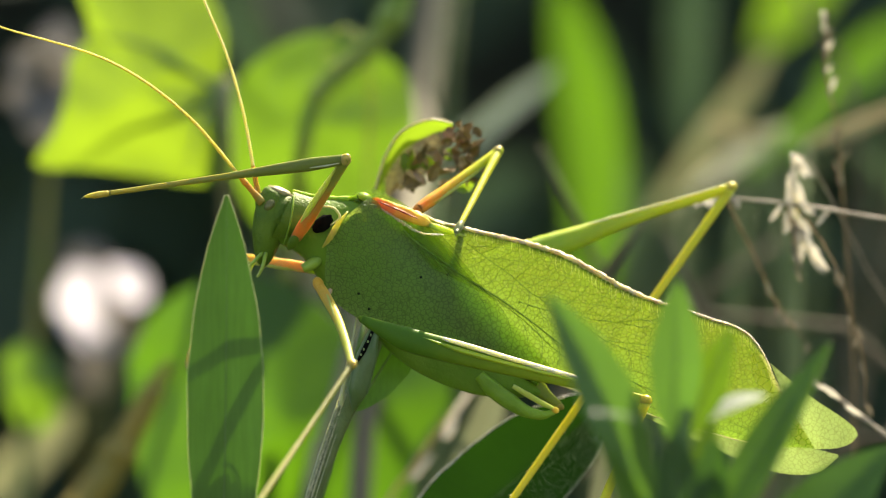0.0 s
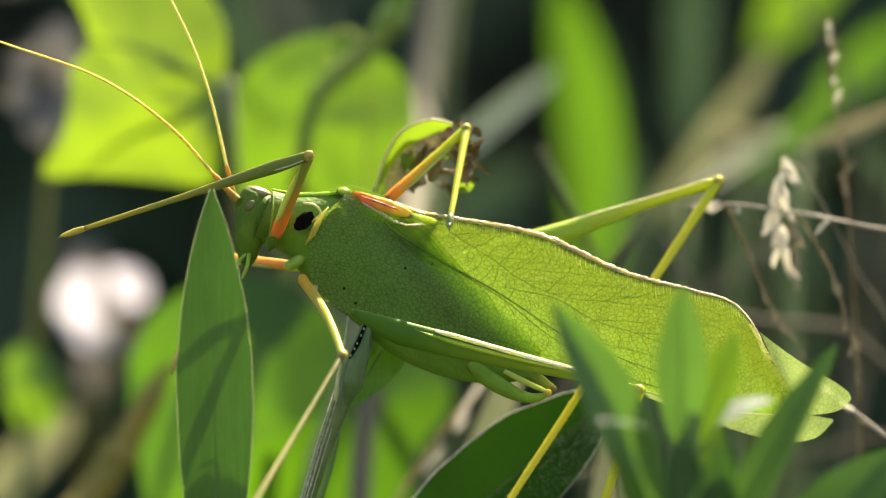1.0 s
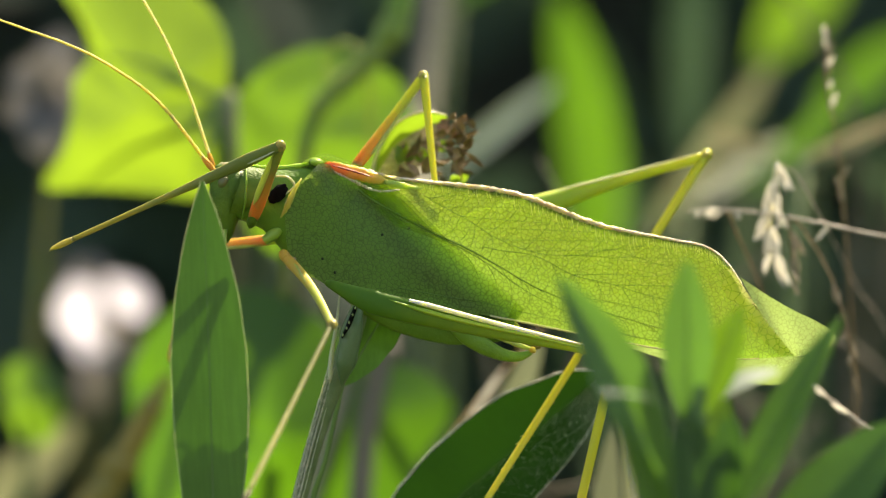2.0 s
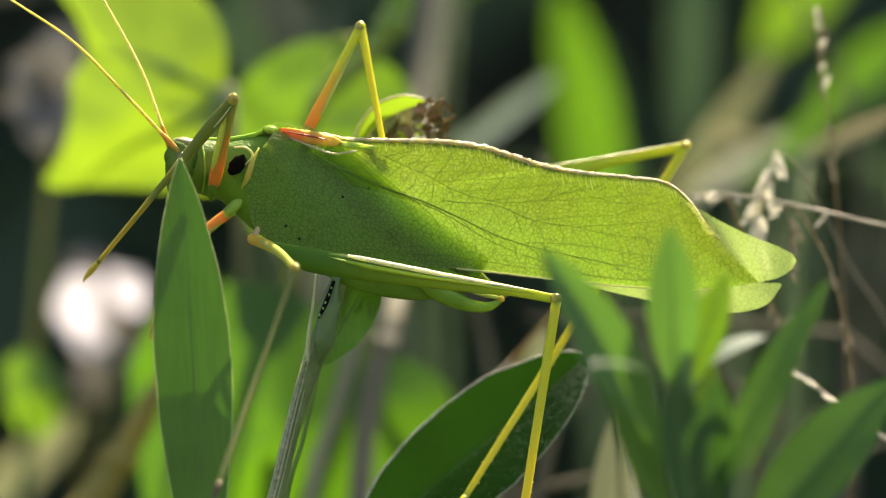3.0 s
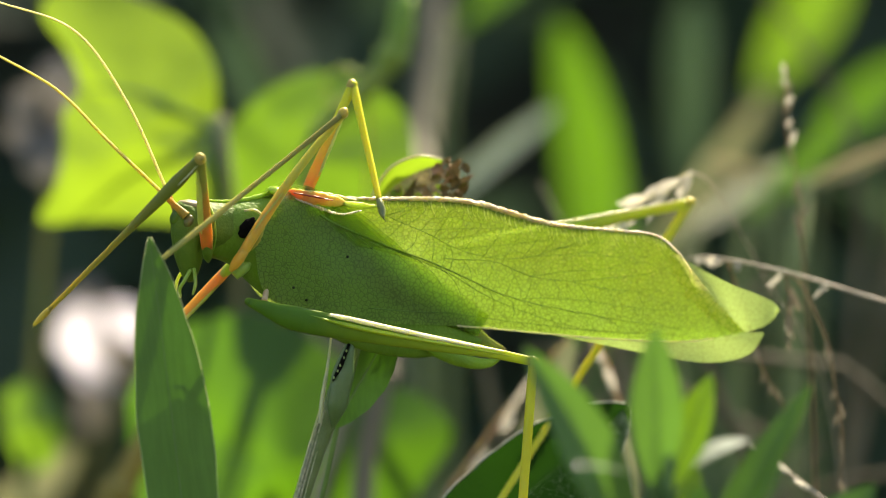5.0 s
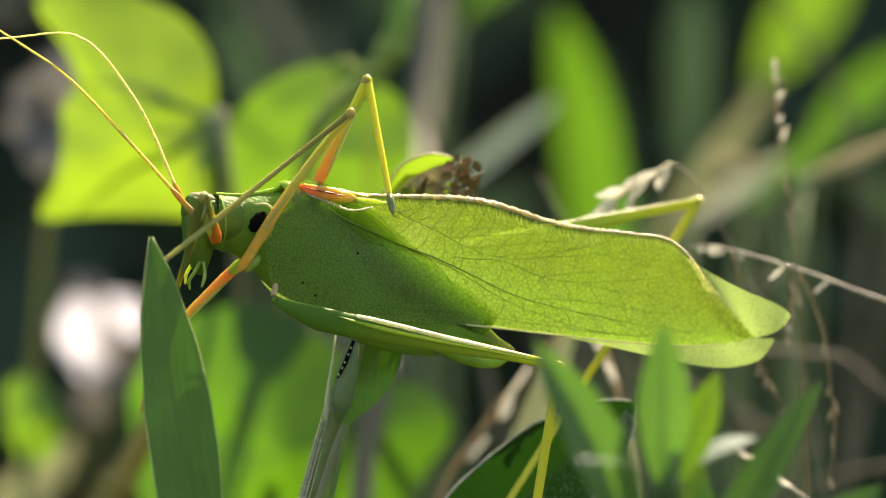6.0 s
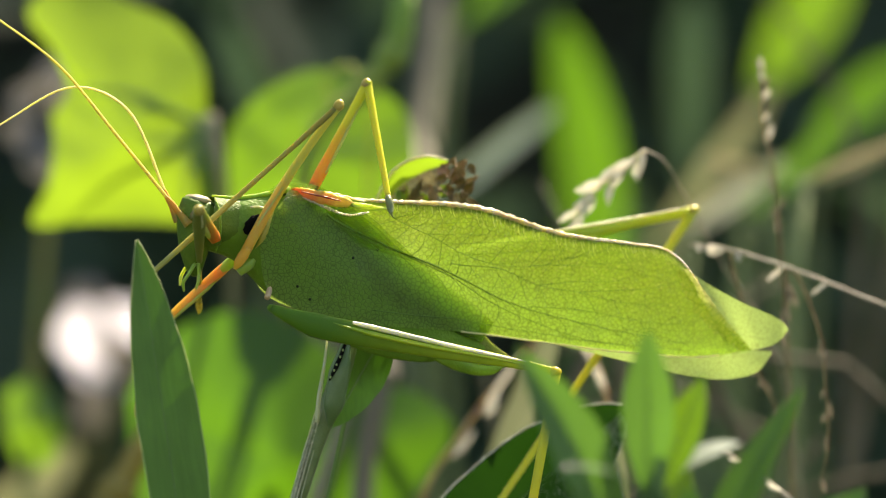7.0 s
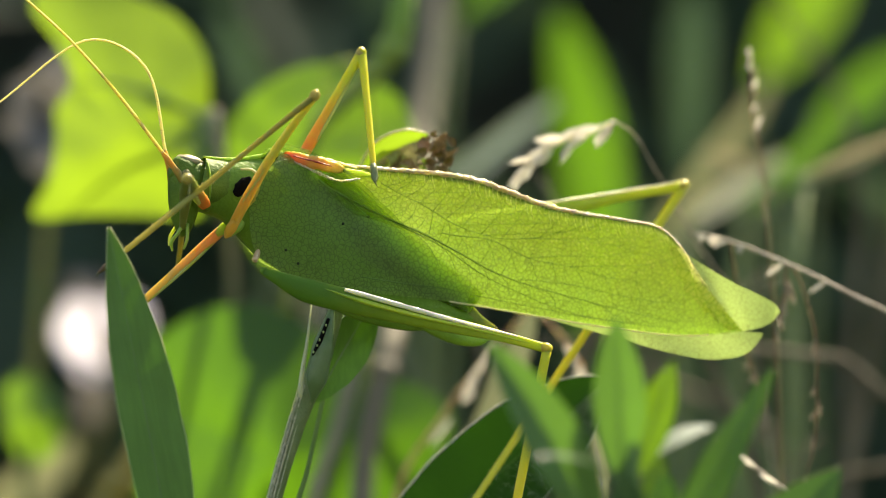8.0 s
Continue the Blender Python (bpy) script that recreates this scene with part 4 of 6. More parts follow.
SPRAY = dry_spray("reddish dry grass stalk with a white papery tip", [(-40, 66, GROUND - 5), (-4.7, 60, -21.5), (-0.5, 60, -14.1), (4.8, 60, -7.2), (9.9, 60, -1.3)], [((2.0, 59, -12.2), (3.2, 58, -9.6), 0.95), ((2.4, 59, -10.6), (5.6, 59, -5.8), 0.55), ((-1.4, 59, -16.4), (1.0, 58, -13.4), 0.6)], ((0.0, 63, -26.0), (9.0, 63, -3.0), 3.4))
SPRAY_TWO = dry_spray("bent dry grass stalk with pale spikelets", [(20, 56, GROUND - 5), (14.6, 50, -22.0), (14.2, 50, -11.2), (12.6, 50, -6.8), (9.7, 50, -3.5)], [((14.1, 50, -11.0), (13.0, 49, -8.2), 0.75), ((13.1, 50, -8.3), (11.8, 49, -6.2), 0.55)], ((12.0, 49.5, -34.0), (14.6, 49, -14.4), 5.2), rim=[(14.6, 48.6, -14.6), (14.9, 48.6, -18.0), (15.4, 48.6, -22.0), (15.9, 48.6, -27.0)])
LYING = dry_spray("thick pale dry grass stalk lying low", [(70, 22, GROUND - 5), (40.0, 20, -26.0), (33.5, 20, -21.0), (28.6, 20, -17.2), (25.0, 20, -14.6)], [((28.6, 20, -17.2), (26.6, 19, -15.6), 0.55), ((30.6, 20, -18.7), (28.6, 19, -17.6), 0.6), ((27.2, 20, -16.2), (25.4, 19, -15.4), 0.4)], skin=DRY_STALK)


def hanging_string():
    base = Vector((36.7, 40.0, 22.8))
    root = thing("nodding_grass", "slender dry grass spike with pale spikelets", "grass", base)
    line = [(36.7, 40.0, 22.8), (36.6, 40.0, 17.4), (37.7, 40.0, 12.0), (38.2, 40.0, 6.0), (39.5, 42.0, -14.1), (42, 46, GROUND - 5)]
    part("axis", tube(line, [0.08, 0.1, 0.1, 0.11, 0.14, 0.25], 6, 40, base), DRY_PALE, root)
    random.seed(23)
    for q in glide(line[:4], 17):
        s = random.choice((-1, 1))
        if random.random() < 0.75:
            spikelet(q + Vector((0, 0, random.uniform(-0.4, 0.4))), q + Vector((s * random.uniform(0.1, 0.8), 0, random.uniform(0.9, 2.1))), random.uniform(0.3, 0.5), root, base, 1, HUSK if q.z > 14 and random.random() < 0.6 else HUSK_DIM)
    return root


STRING = hanging_string()


# ---- the insect ----
def insect():
    root = thing("katydid", "large green leaf-winged katydid with orange-based yellow legs", "insect")
    stations = [((-6.04, 0.00, -4.95), 2.1, 2.0), ((-3.17, 0.00, -4.30), 2.9, 2.5), ((0.16, 0.00, -4.70), 4.4, 1.9), ((4.92, 0.00, -6.20), 4.3, 1.45), ((8.0, 0.00, -7.35), 4.3, 0.95), ((10.43, 0.00, -8.20), 3.85, 0.8), ((13.2, 0.00, -8.75), 3.3, 0.7), ((16.0, 0.00, -9.00), 2.65, 0.6), ((18.3, 0.00, -9.05), 1.75, 0.7), ((20.0, 0.00, -9.1), 0.85, 0.5), ((21.06, 0.00, -8.95), 0.4, 0.4)]
    n = 30
    centres = glide([s[0] for s in stations], n)
    tall, wide = level([s[1] for s in stations], n), level([s[2] for s in stations], n)
    rows = [[c + Vector((0, -w * math.cos(a), h * math.sin(a))) for a in [2 * math.pi * j / 20 for j in range(21)]] for c, h, w in zip(centres, tall, wide)]
    body = sheet(rows)
    bmesh.ops.remove_doubles(body, verts=body.verts, dist=0.001)
    part("abdomen", body, BELLY, root)
    # unseen sheets, fan-folded like hind wings between fore wings and abdomen, added to cast a soft shade; each pleat
    # reaches a little higher than the next
    crest = [(-2.0, 0.0, -1.2), (0.0, 0.0, -0.2), (3.0, 0.0, -0.4), (6.5, 0.0, -1.3), (10.0, 0.0, -3.0), (14.0, 0.0, -4.9), (18.0, 0.0, -6.6), (20.5, 0.0, -7.8)]
    hem = [(-2.0, 0.0, -4.0), (0.0, 0.0, -3.6), (3.0, 0.0, -4.0), (6.5, 0.0, -5.5), (10.0, 0.0, -6.8), (14.0, 0.0, -7.8), (18.0, 0.0, -8.4), (20.5, 0.0, -8.6)]
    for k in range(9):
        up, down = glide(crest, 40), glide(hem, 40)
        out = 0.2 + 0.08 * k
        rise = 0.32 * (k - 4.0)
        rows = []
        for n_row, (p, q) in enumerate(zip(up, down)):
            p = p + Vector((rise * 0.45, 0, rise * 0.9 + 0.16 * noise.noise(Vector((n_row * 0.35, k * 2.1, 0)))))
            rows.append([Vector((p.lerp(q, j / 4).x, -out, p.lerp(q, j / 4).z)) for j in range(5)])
        part("wing_shade_pleat", sheet(rows), SHADE_PLEAT, root)
    # pronotum: a saddle over the fore body
    rows = []
    for i in range(15):
        s = i / 14
        c = Vector((-6.23, 0.00, -5.00)).lerp(Vector((0.59, 0.00, -3.46)), s)
        h = 2.75 - 0.35 * math.sin(math.pi * s) + 0.9 * s
        rows.append([c + Vector((0.5 * s * math.cos(a) ** 2, -(2.5 - 1.1 * s * s) * math.cos(a), h * math.sin(a) * (1 if math.sin(a) > 0 else 0.8 - 0.3 * s))) for a in [radians(-55 + 290 * j / 24) for j in range(25)]])
    part("pronotum", sheet(rows), SKIN, root)
    part("pronotum_ridge", tube([(-6.44, -0.50, -2.32), (-4.24, -0.70, -1.93), (-2.09, -0.70, -1.09), (-0.41, -0.50, -0.04)], [0.1, 0.22, 0.26, 0.14], 8, 40, rough=0.12), OVIPOSITOR, root, "pale shining upper edge")
    part("collar", tube([(-6.21, -1.20, -2.42), (-5.73, -2.30, -3.60), (-5.23, -2.45, -5.28), (-5.03, -1.70, -7.03)], [0.06, 0.10, 0.10, 0.05], 8, 24, rough=0.1), OVIPOSITOR, root, "pale collar fold")
    part("neck", blob((-6.5, 0.0, -4.75), (1.5, 1.75, 1.95), wave=0.05), SKIN, root)
    # head
    shape = [((-7.75, 0, -2.75), 0.5, 0.5), ((-7.65, 0, -3.15), 1.15, 1.1), ((-7.35, 0, -4.3), 1.55, 1.6), ((-7.0, 0, -5.7), 1.6, 1.7), ((-6.7, 0, -7.2), 1.35, 1.5), ((-6.35, 0, -8.5), 0.95, 1.0), ((-6.1, 0, -9.4), 0.45, 0.5), ((-6.05, 0, -9.6), 0.05, 0.05)]
    centres = glide([q for q, _, _ in shape], 28)
    deep, wide = level([d for _, d, _ in shape], 28), level([w for _, _, w in shape], 28)
    skull = sheet([[c + Vector((d * math.cos(a), w * math.sin(a), 0)) for a in [2 * math.pi * j / 24 for j in range(25)]] for c, d, w in zip(centres, deep, wide)])
    bmesh.ops.remove_doubles(skull, verts=skull.verts, dist=0.001)
    head = part("head", skull, SKIN, root)
    part("crown", blob((-7.35, 0.00, -2.95), (1.25, 0.9, 0.45), turn=-4, wave=0.15), CROWN, head, "pale brownish crown")
    part("socket", blob((-8.35, 0.00, -4.2), (0.6, 1.1, 0.9), turn=20), SKIN, head)
    part("eye", blob((-7.63, -1.35, -4.39), (0.45, 0.42, 0.62), turn=10), EYE_SKIN, head)
    part("eye", blob((-7.63, 1.35, -4.39), (0.45, 0.42, 0.62), turn=10), EYE_SKIN, head)
    for q in ([(-6.39, -0.90, -8.36), (-6.76, -1.20, -9.47), (-6.98, -1.00, -10.29), (-6.66, -0.80, -10.99)], [(-6.14, -1.00, -8.31), (-5.86, -1.60, -9.53), (-5.88, -1.60, -10.56)], [(-6.49, 0.90, -8.39), (-6.85, 1.20, -9.75), (-6.79, 1.00, -10.66)]):
        part("palp", tube(q, [0.18, 0.16, 0.16, 0.1], 6, 14), LIMB, head)
    part("ear_opening", blob((-2.70, -2.70, -3.84), (0.62, 0.3, 1.02), turn=24, wave=0.22, rings=18, sides=24), BLACK, root, "black ear opening")
    part("side_plate", tube([(-1.17, -2.40, -1.90), (-1.46, -2.85, -3.15), (-1.58, -2.80, -4.67), (-1.82, -2.20, -5.75)], [0.06, 0.24, 0.27, 0.05], 10, 24, flat=0.6, rough=0.2), AMBER, root, "dull yellow side plate")
    part("ear_hair", tube([(-3.35, -2.80, -2.40), (-2.36, -2.90, -2.17), (-1.57, -2.80, -2.66), (-2.02, -2.80, -3.64)], [0.1, 0.12, 0.12, 0.05], 6, 14), PALE, root)
    part("coxa", tube([(-1.27, -1.20, -6.19), (-1.87, -1.50, -7.19), (-2.58, -1.50, -8.17)], [0.1, 0.55, 0.42], 8, 10), LIMB, root)
    part("coxa", tube([(0.45, -1.20, -8.21), (0.41, -2.00, -8.94), (0.21, -2.80, -9.65)], [0.1, 0.26, 0.27], 8, 10), PINK, root)
    # wings
    top = [(-0.10, 0.00, -0.02), (7.09, 0.00, 0.88), (17.05, 0.00, 2.82), (24.93, 0.00, 2.54), (31.51, 0.00, 3.35), (35.08, 0.00, 3.65), (37.73, 0.00, 2.35), (39.68, 0.00, 0.43)]
    low = [(-2.02, 0.00, -4.30), (0.58, 0.00, -9.21), (7.50, 0.00, -9.85), (19.05, 0.00, -8.02), (26.64, 0.00, -7.08), (33.70, 0.00, -6.10), (40.18, 0.00, -4.85), (45.06, 0.00, -2.98)]
    a, b = glide(top, 60), glide(low, 60)

    def wing_point(s, v, side=-1, lift=0.0):
        f = s * 59
        k = min(int(f), 58)
        p, q = a[k].lerp(a[k + 1], f - k), b[k].lerp(b[k + 1], f - k)
        m = p.lerp(q, v)
        u = min(max((v - 0.1 + 0.45 * max(1 - 5 * s, 0)) / 0.7, 0), 1)
        out = 0.05 + 0.25 * v + 2.2 * u * u * (3 - 2 * u) * max(1 - 1.7 * s, 0.05) + 0.1 * min(v * 4, 1) * noise.noise(Vector((s * 9, v * 3, 1)))
        return Vector((m.x, side * (out + lift), m.z))

    for side, name in ((-1, "forewing"), (1, "forewing")):
        wing = part(name, sheet([[wing_point(i / 59, j / 20, side) for j in range(21)] for i in range(60)]), WING, root)
        part("wing_edge", tube([wing_point(i / 20, 0, side) for i in range(2, 20)], [0.10, 0.20, 0.21, 0.13, 0.09, 0.07, 0.05], 8, 260, rough=0.5), COSTA, wing, "pale pinkish rim")
        part("wing_edge", tube([wing_point(0.42 + 0.026 * i, 1, side) for i in range(20)], [0.09, 0.08, 0.07, 0.05], 6, 60, rough=0.3), LOW_RIM, wing, "cream lower rim")
        if side > 0:
            continue
        def seat(p):
            """Where on the wing a point of its outline plane lies: along it and down it."""
            best = None
            for k in range(240):
                f = k / 239 * 59
                n = min(int(f), 58)
                c, d = a[n].lerp(a[n + 1], f - n), b[n].lerp(b[n + 1], f - n)
                v = min(max((Vector(p) - c).dot(d - c) / (d - c).length_squared, 0.01), 0.99)
                gap = (c.lerp(d, v) - Vector(p)).length
                if best is None or gap < best[0]:
                    best = gap, k / 239, v
            return best[1:]

        def vein(name, line, wide, material, steps=36):
            places = [seat(p) for p in line]
            part(name, tube([wing_point(u, v, side, 0.02) for u, v in places], [wide, wide, wide * 0.8, wide * 0.4], 5, steps), material, wing)

        def flat_line(*points):
            return [Vector((x, 0, z)) for x, z in points]

        main = flat_line((3.9, -1.3), (5.1, -1.7), (10.4, -2.6), (14.6, -3.1), (17.8, -3.7), (21.6, -4.5), (24.8, -4.7), (28.2, -4.6), (33.3, -4.4), (38.9, -4.0))
        under = flat_line((11.5, -2.95), (13.2, -3.1), (16.7, -3.8), (20.3, -4.9), (23.4, -5.5), (28.5, -5.9), (33.0, -5.6))
        upper = flat_line((9.5, 0.1), (11.4, -0.3), (14.0, -0.7), (16.8, -1.4), (20.8, -1.5), (24.2, -0.6), (26.9, 0.9), (29.5, 2.0))
        fork = flat_line((15.9, -2.6), (17.0, -2.4), (20.7, -1.9), (24.2, -2.4), (27.6, -2.1), (32.0, -1.9), (36.5, -1.0))
        bottom = flat_line((10.0, -8.3), (13.9, -7.7), (17.4, -7.2), (20.5, -7.0), (25.2, -6.5), (32.0, -5.7), (38.8, -4.6))
        vein("vein", main[:5], 0.13, VEIN)
        vein("vein", main, 0.07, VEIN)
        for line, wide in ((under, 0.045), (upper, 0.04), (fork, 0.045), (bottom, 0.04)):
            vein("vein", line, wide, VEIN)
        vein("vein", flat_line((23.9, -4.5), (28.4, -3.6), (34.0, -3.1), (39.0, -2.3)), 0.035, VEIN)
        vein("vein", flat_line((24.2, -2.4), (27.5, -1.3), (31.0, -0.2), (34.5, 1.8)), 0.03, VEIN)
        vein("vein", flat_line((28.0, -2.1), (31.5, -1.0), (35.0, 0.2), (37.3, 1.6)), 0.03, VEIN)
        main_line, upper_line, bottom_line, fork_line = glide(main, 60), glide(upper, 60), glide(bottom, 60), glide(fork, 60)
        random.seed(77)
        for k in range(5):
            p, q = main_line[8 + 4 * k], upper_line[4 + 5 * k]
            vein("cross_vein", [p, p.lerp(q, 0.5) + Vector((0.2, 0, -0.1)), q], 0.032, VEIN, 8)
        for k in range(11):
            p, q = main_line[9 + 4 * k], bottom_line[min(11 + 4 * k, 58)]
            vein("branch_vein", [p, p.lerp(q, 0.35) + Vector((0.9 + 0.2 * random.random(), 0, 0.2)), p.lerp(q, 0.75) + Vector((0.7, 0, 0.1)), q], 0.03, VEIN, 14)
        def above(line, x):
            return min(line, key=lambda q: abs(q.x - x))

        for k in range(14):
            p = upper_line[3 + 4 * k]
            q = above(a, p.x + 1.9)
            vein("cross_vein", [p, p.lerp(q, 0.5) + Vector((0.25, 0, 0)), p.lerp(q, 0.9)], 0.024, VEIN, 8)
        for k in range(8):
            p = fork_line[12 + 6 * k]
            q = above(main_line, p.x + 1.4)
            vein("cross_vein", [p, p.lerp(q, 0.5) + Vector((0.3, 0, 0)), q], 0.024, VEIN, 8)
        for k in range(84):
            f = 10 + 38 * (k + 0.7 * random.random()) / 84
            p = a[int(f)].lerp(a[int(f) + 1], f - int(f)) + Vector((0, 0, -0.15))
            drop = random.uniform(0.4, 1.5) * (1.0 if f < 34 else 0.7)
            vein("crinkle", [p, p + Vector((0.15 * drop, 0, -0.5 * drop)), p + Vector((0.5 * drop, 0, -drop))], random.uniform(0.02, 0.034), CRINKLE, 6)
        for p in ((2.79, 0.00, -7.99), (4.24, 0.00, -8.84), (7.09, 0.00, -4.30), (9.15, 0.00, -3.07)):
            u, v = seat(p)
            part("wing_spot", blob(wing_point(u, v, side, 0.03), (0.13, 0.05, 0.13), rings=6, sides=8), BLACK, wing, "tiny black spot")
        for k in range(9):
            low_end, high_end = glide(main, 60), glide(upper, 60)
            p, q = low_end[6 + 4 * k], high_end[3 + 5 * k]
            vein("cross_vein", [p, p.lerp(q, 0.5) + Vector((0.15, 0, -0.1)), q], 0.022, VEIN, 8)
        for k in range(9):
            p, q = glide(upper, 60)[2 + 6 * k], a[min(16 + 5 * k, 58)]
            vein("cross_vein", [p, p.lerp(q, 0.5) + Vector((0.2, 0, 0)), p.lerp(q, 0.9)], 0.02, VEIN, 8)
    edge = [(0.59, -1.00, -0.28), (3.00, -1.50, -0.61), (5.40, -1.80, -0.83), (7.31, -1.40, -0.10)]
    part("wing_base", tube([(-0.19, -0.40, -0.09), (0.96, -0.80, -0.09), (3.12, -1.00, 0.04), (5.16, -0.80, 0.19), (6.46, -0.50, 0.22)], [0.2, 0.5, 0.6, 0.45, 0.1], 12, 40, flat=0.45, rough=0.22), WING_BASE, root, "orange-red wing base")
    part("wing_base_edge", tube([(0.08, -0.60, 0.12), (1.98, -0.70, 0.45), (4.27, -0.60, 0.66), (7.02, -0.30, 0.71)], [0.06, 0.1, 0.12, 0.1], 6, 60, rough=0.4), COSTA, root, "cream beaded edge")
    part("wing_fold", tube([(1.02, -1.30, 0.08), (2.82, -1.50, 0.17), (4.63, -1.30, 0.22)], [0.05, 0.09, 0.04], 6, 24, rough=0.3), DARK_RED, root, "dark red fold")
    part("wing_shoulder", tube([(5.17, -0.50, 0.14), (6.46, -0.90, 0.22), (7.47, -0.90, 0.35), (9.22, -0.40, 0.64)], [0.08, 0.3, 0.3, 0.05], 10, 24, flat=0.4, rough=0.1), LIMB, root, "yellow-green wing shoulder")
    part("shoulder_bump", blob((-0.40, -0.30, -0.09), (0.75, 1.0, 0.42), turn=-8), LIMB, root)
    random.seed(5)
    ruffle = bmesh.new()
    for k, q in enumerate(glide(edge, 26)):
        r = random.uniform(0.09, 0.17) * math.sin(math.pi * (k + 2) / 30)
        blob(q + Vector((0, -0.04, random.uniform(-0.06, 0.02))), (r * 1.1, r, r * random.uniform(0.8, 1.4)), ruffle, rings=6, sides=8, wave=0.15)
    part("ruffle", ruffle, COSTA, root, "cream ruffled edge")
    part("wing_base_edge", tube(edge, [0.06, 0.08, 0.08, 0.05], 6, 46, rough=0.6), COSTA, root, "cream beaded edge")
    # hind wing tips
    t1, t2 = glide([(38.3, 0.00, 2.15), (40.5, 0.00, 1.55), (43.00, 0.00, 0.97), (46.34, 0.00, 0.49), (47.56, 0.00, 0.15), (48.02, 0.00, -0.26)], 20), glide([(44.2, 0.00, -3.35), (45.0, 0.00, -3.05), (45.68, 0.00, -2.74), (46.92, 0.00, -2.04), (47.77, 0.00, -1.19), (48.04, 0.00, -0.36)], 20)
    part("hind_wing", sheet([[p.lerp(q, j / 6) + Vector((0, 0.3 + 0.2 * math.sin(i * 0.5), 0)) for j in range(7)] for i, (p, q) in enumerate(zip(t1, t2))]), HIND_WING, root, "pale green hind wing tip")
    t1, t2 = glide([(27.57, 0.00, -6.61), (34.61, 0.00, -5.54), (41.48, 0.00, -3.73), (47.26, 0.00, -2.58)], 20), glide([(27.93, 0.00, -7.04), (34.40, 0.00, -6.87), (39.58, 0.00, -6.73), (43.61, 0.00, -6.18), (46.40, 0.00, -4.73), (47.35, 0.00, -2.77)], 20)
    part("hind_wing", sheet([[p.lerp(q, j / 6) + Vector((0, 0.9 + 0.15 * math.sin(i * 0.7), 0)) for j in range(7)] for i, (p, q) in enumerate(zip(t1, t2))]), HIND_WING, root, "pale green hind wing lobe")
    fringe = glide([(37.0, 0.0, 2.4), (39.4, 0.0, 0.5), (42.0, 0.0, -1.4), (44.6, 0.0, -3.1)], 40)
    rows = []
    for i, q in enumerate(fringe):
        deep = (1.5 + 0.6 * noise.noise(Vector((i * 0.3, 4, 0)))) * math.sin(math.pi * (i + 3) / 45) ** 0.5
        rows.append([q + Vector((0.35 - (0.35 + deep) * v, -0.42, 0.2 - 0.55 * deep * v)) for v in (0, 0.25, 0.5, 0.75, 1)])
    part("tip_lace", sheet(rows), LACE, root, "pale lacy band at the wing tip")
    # ovipositor
    valve = part("ovipositor", tube([(15.5, -0.8, -9.9), (16.9, -0.85, -10.45), (18.9, -0.9, -10.85), (20.6, -0.95, -11.0), (22.0, -1.0, -10.7), (22.9, -1.0, -10.0)], [0.5, 0.75, 0.75, 0.55, 0.42, 0.22], 10, 36, flat=0.6), OVIPOSITOR, root)
    part("upper_valve", tube([(18.6, -0.9, -9.5), (20.2, -1.0, -9.65), (21.6, -1.0, -9.75), (22.8, -1.0, -9.75)], [0.2, 0.26, 0.24, 0.16], 8, 20, flat=0.6), STRIPE, valve, "yellow upper blade")
    part("tip", blob((22.9, -1.0, -9.8), (0.34, 0.28, 0.3), wave=0.15), WING_BASE, valve, "orange-brown tip")
    part("tail_plate", tube([(15.5, 0.0, -8.0), (18.2, 0.0, -7.9), (20.0, 0.0, -8.4), (21.7, -0.2, -9.0), (23.1, -0.3, -9.3)], [0.5, 1.1, 0.85, 0.5, 0.34], 12, 30, flat=0.45), TAIL, root, "tapering end of the abdomen")
    part("tail_tip", blob((23.2, -0.3, -9.35), (0.34, 0.28, 0.3), wave=0.3), STEM_BROWN, root, "pale brown tip")
    return root


KATYDID = insect()

FORE_FEMUR, FORE_TIBIA = 9.6, 21.6
MID_FEMUR, MID_TIBIA = 15.4, 22.2
FAR_MID_FEMUR, FAR_MID_TIBIA = 10.6, 11.4
HIND_FEMUR, HIND_TIBIA = 25.8, 40.0


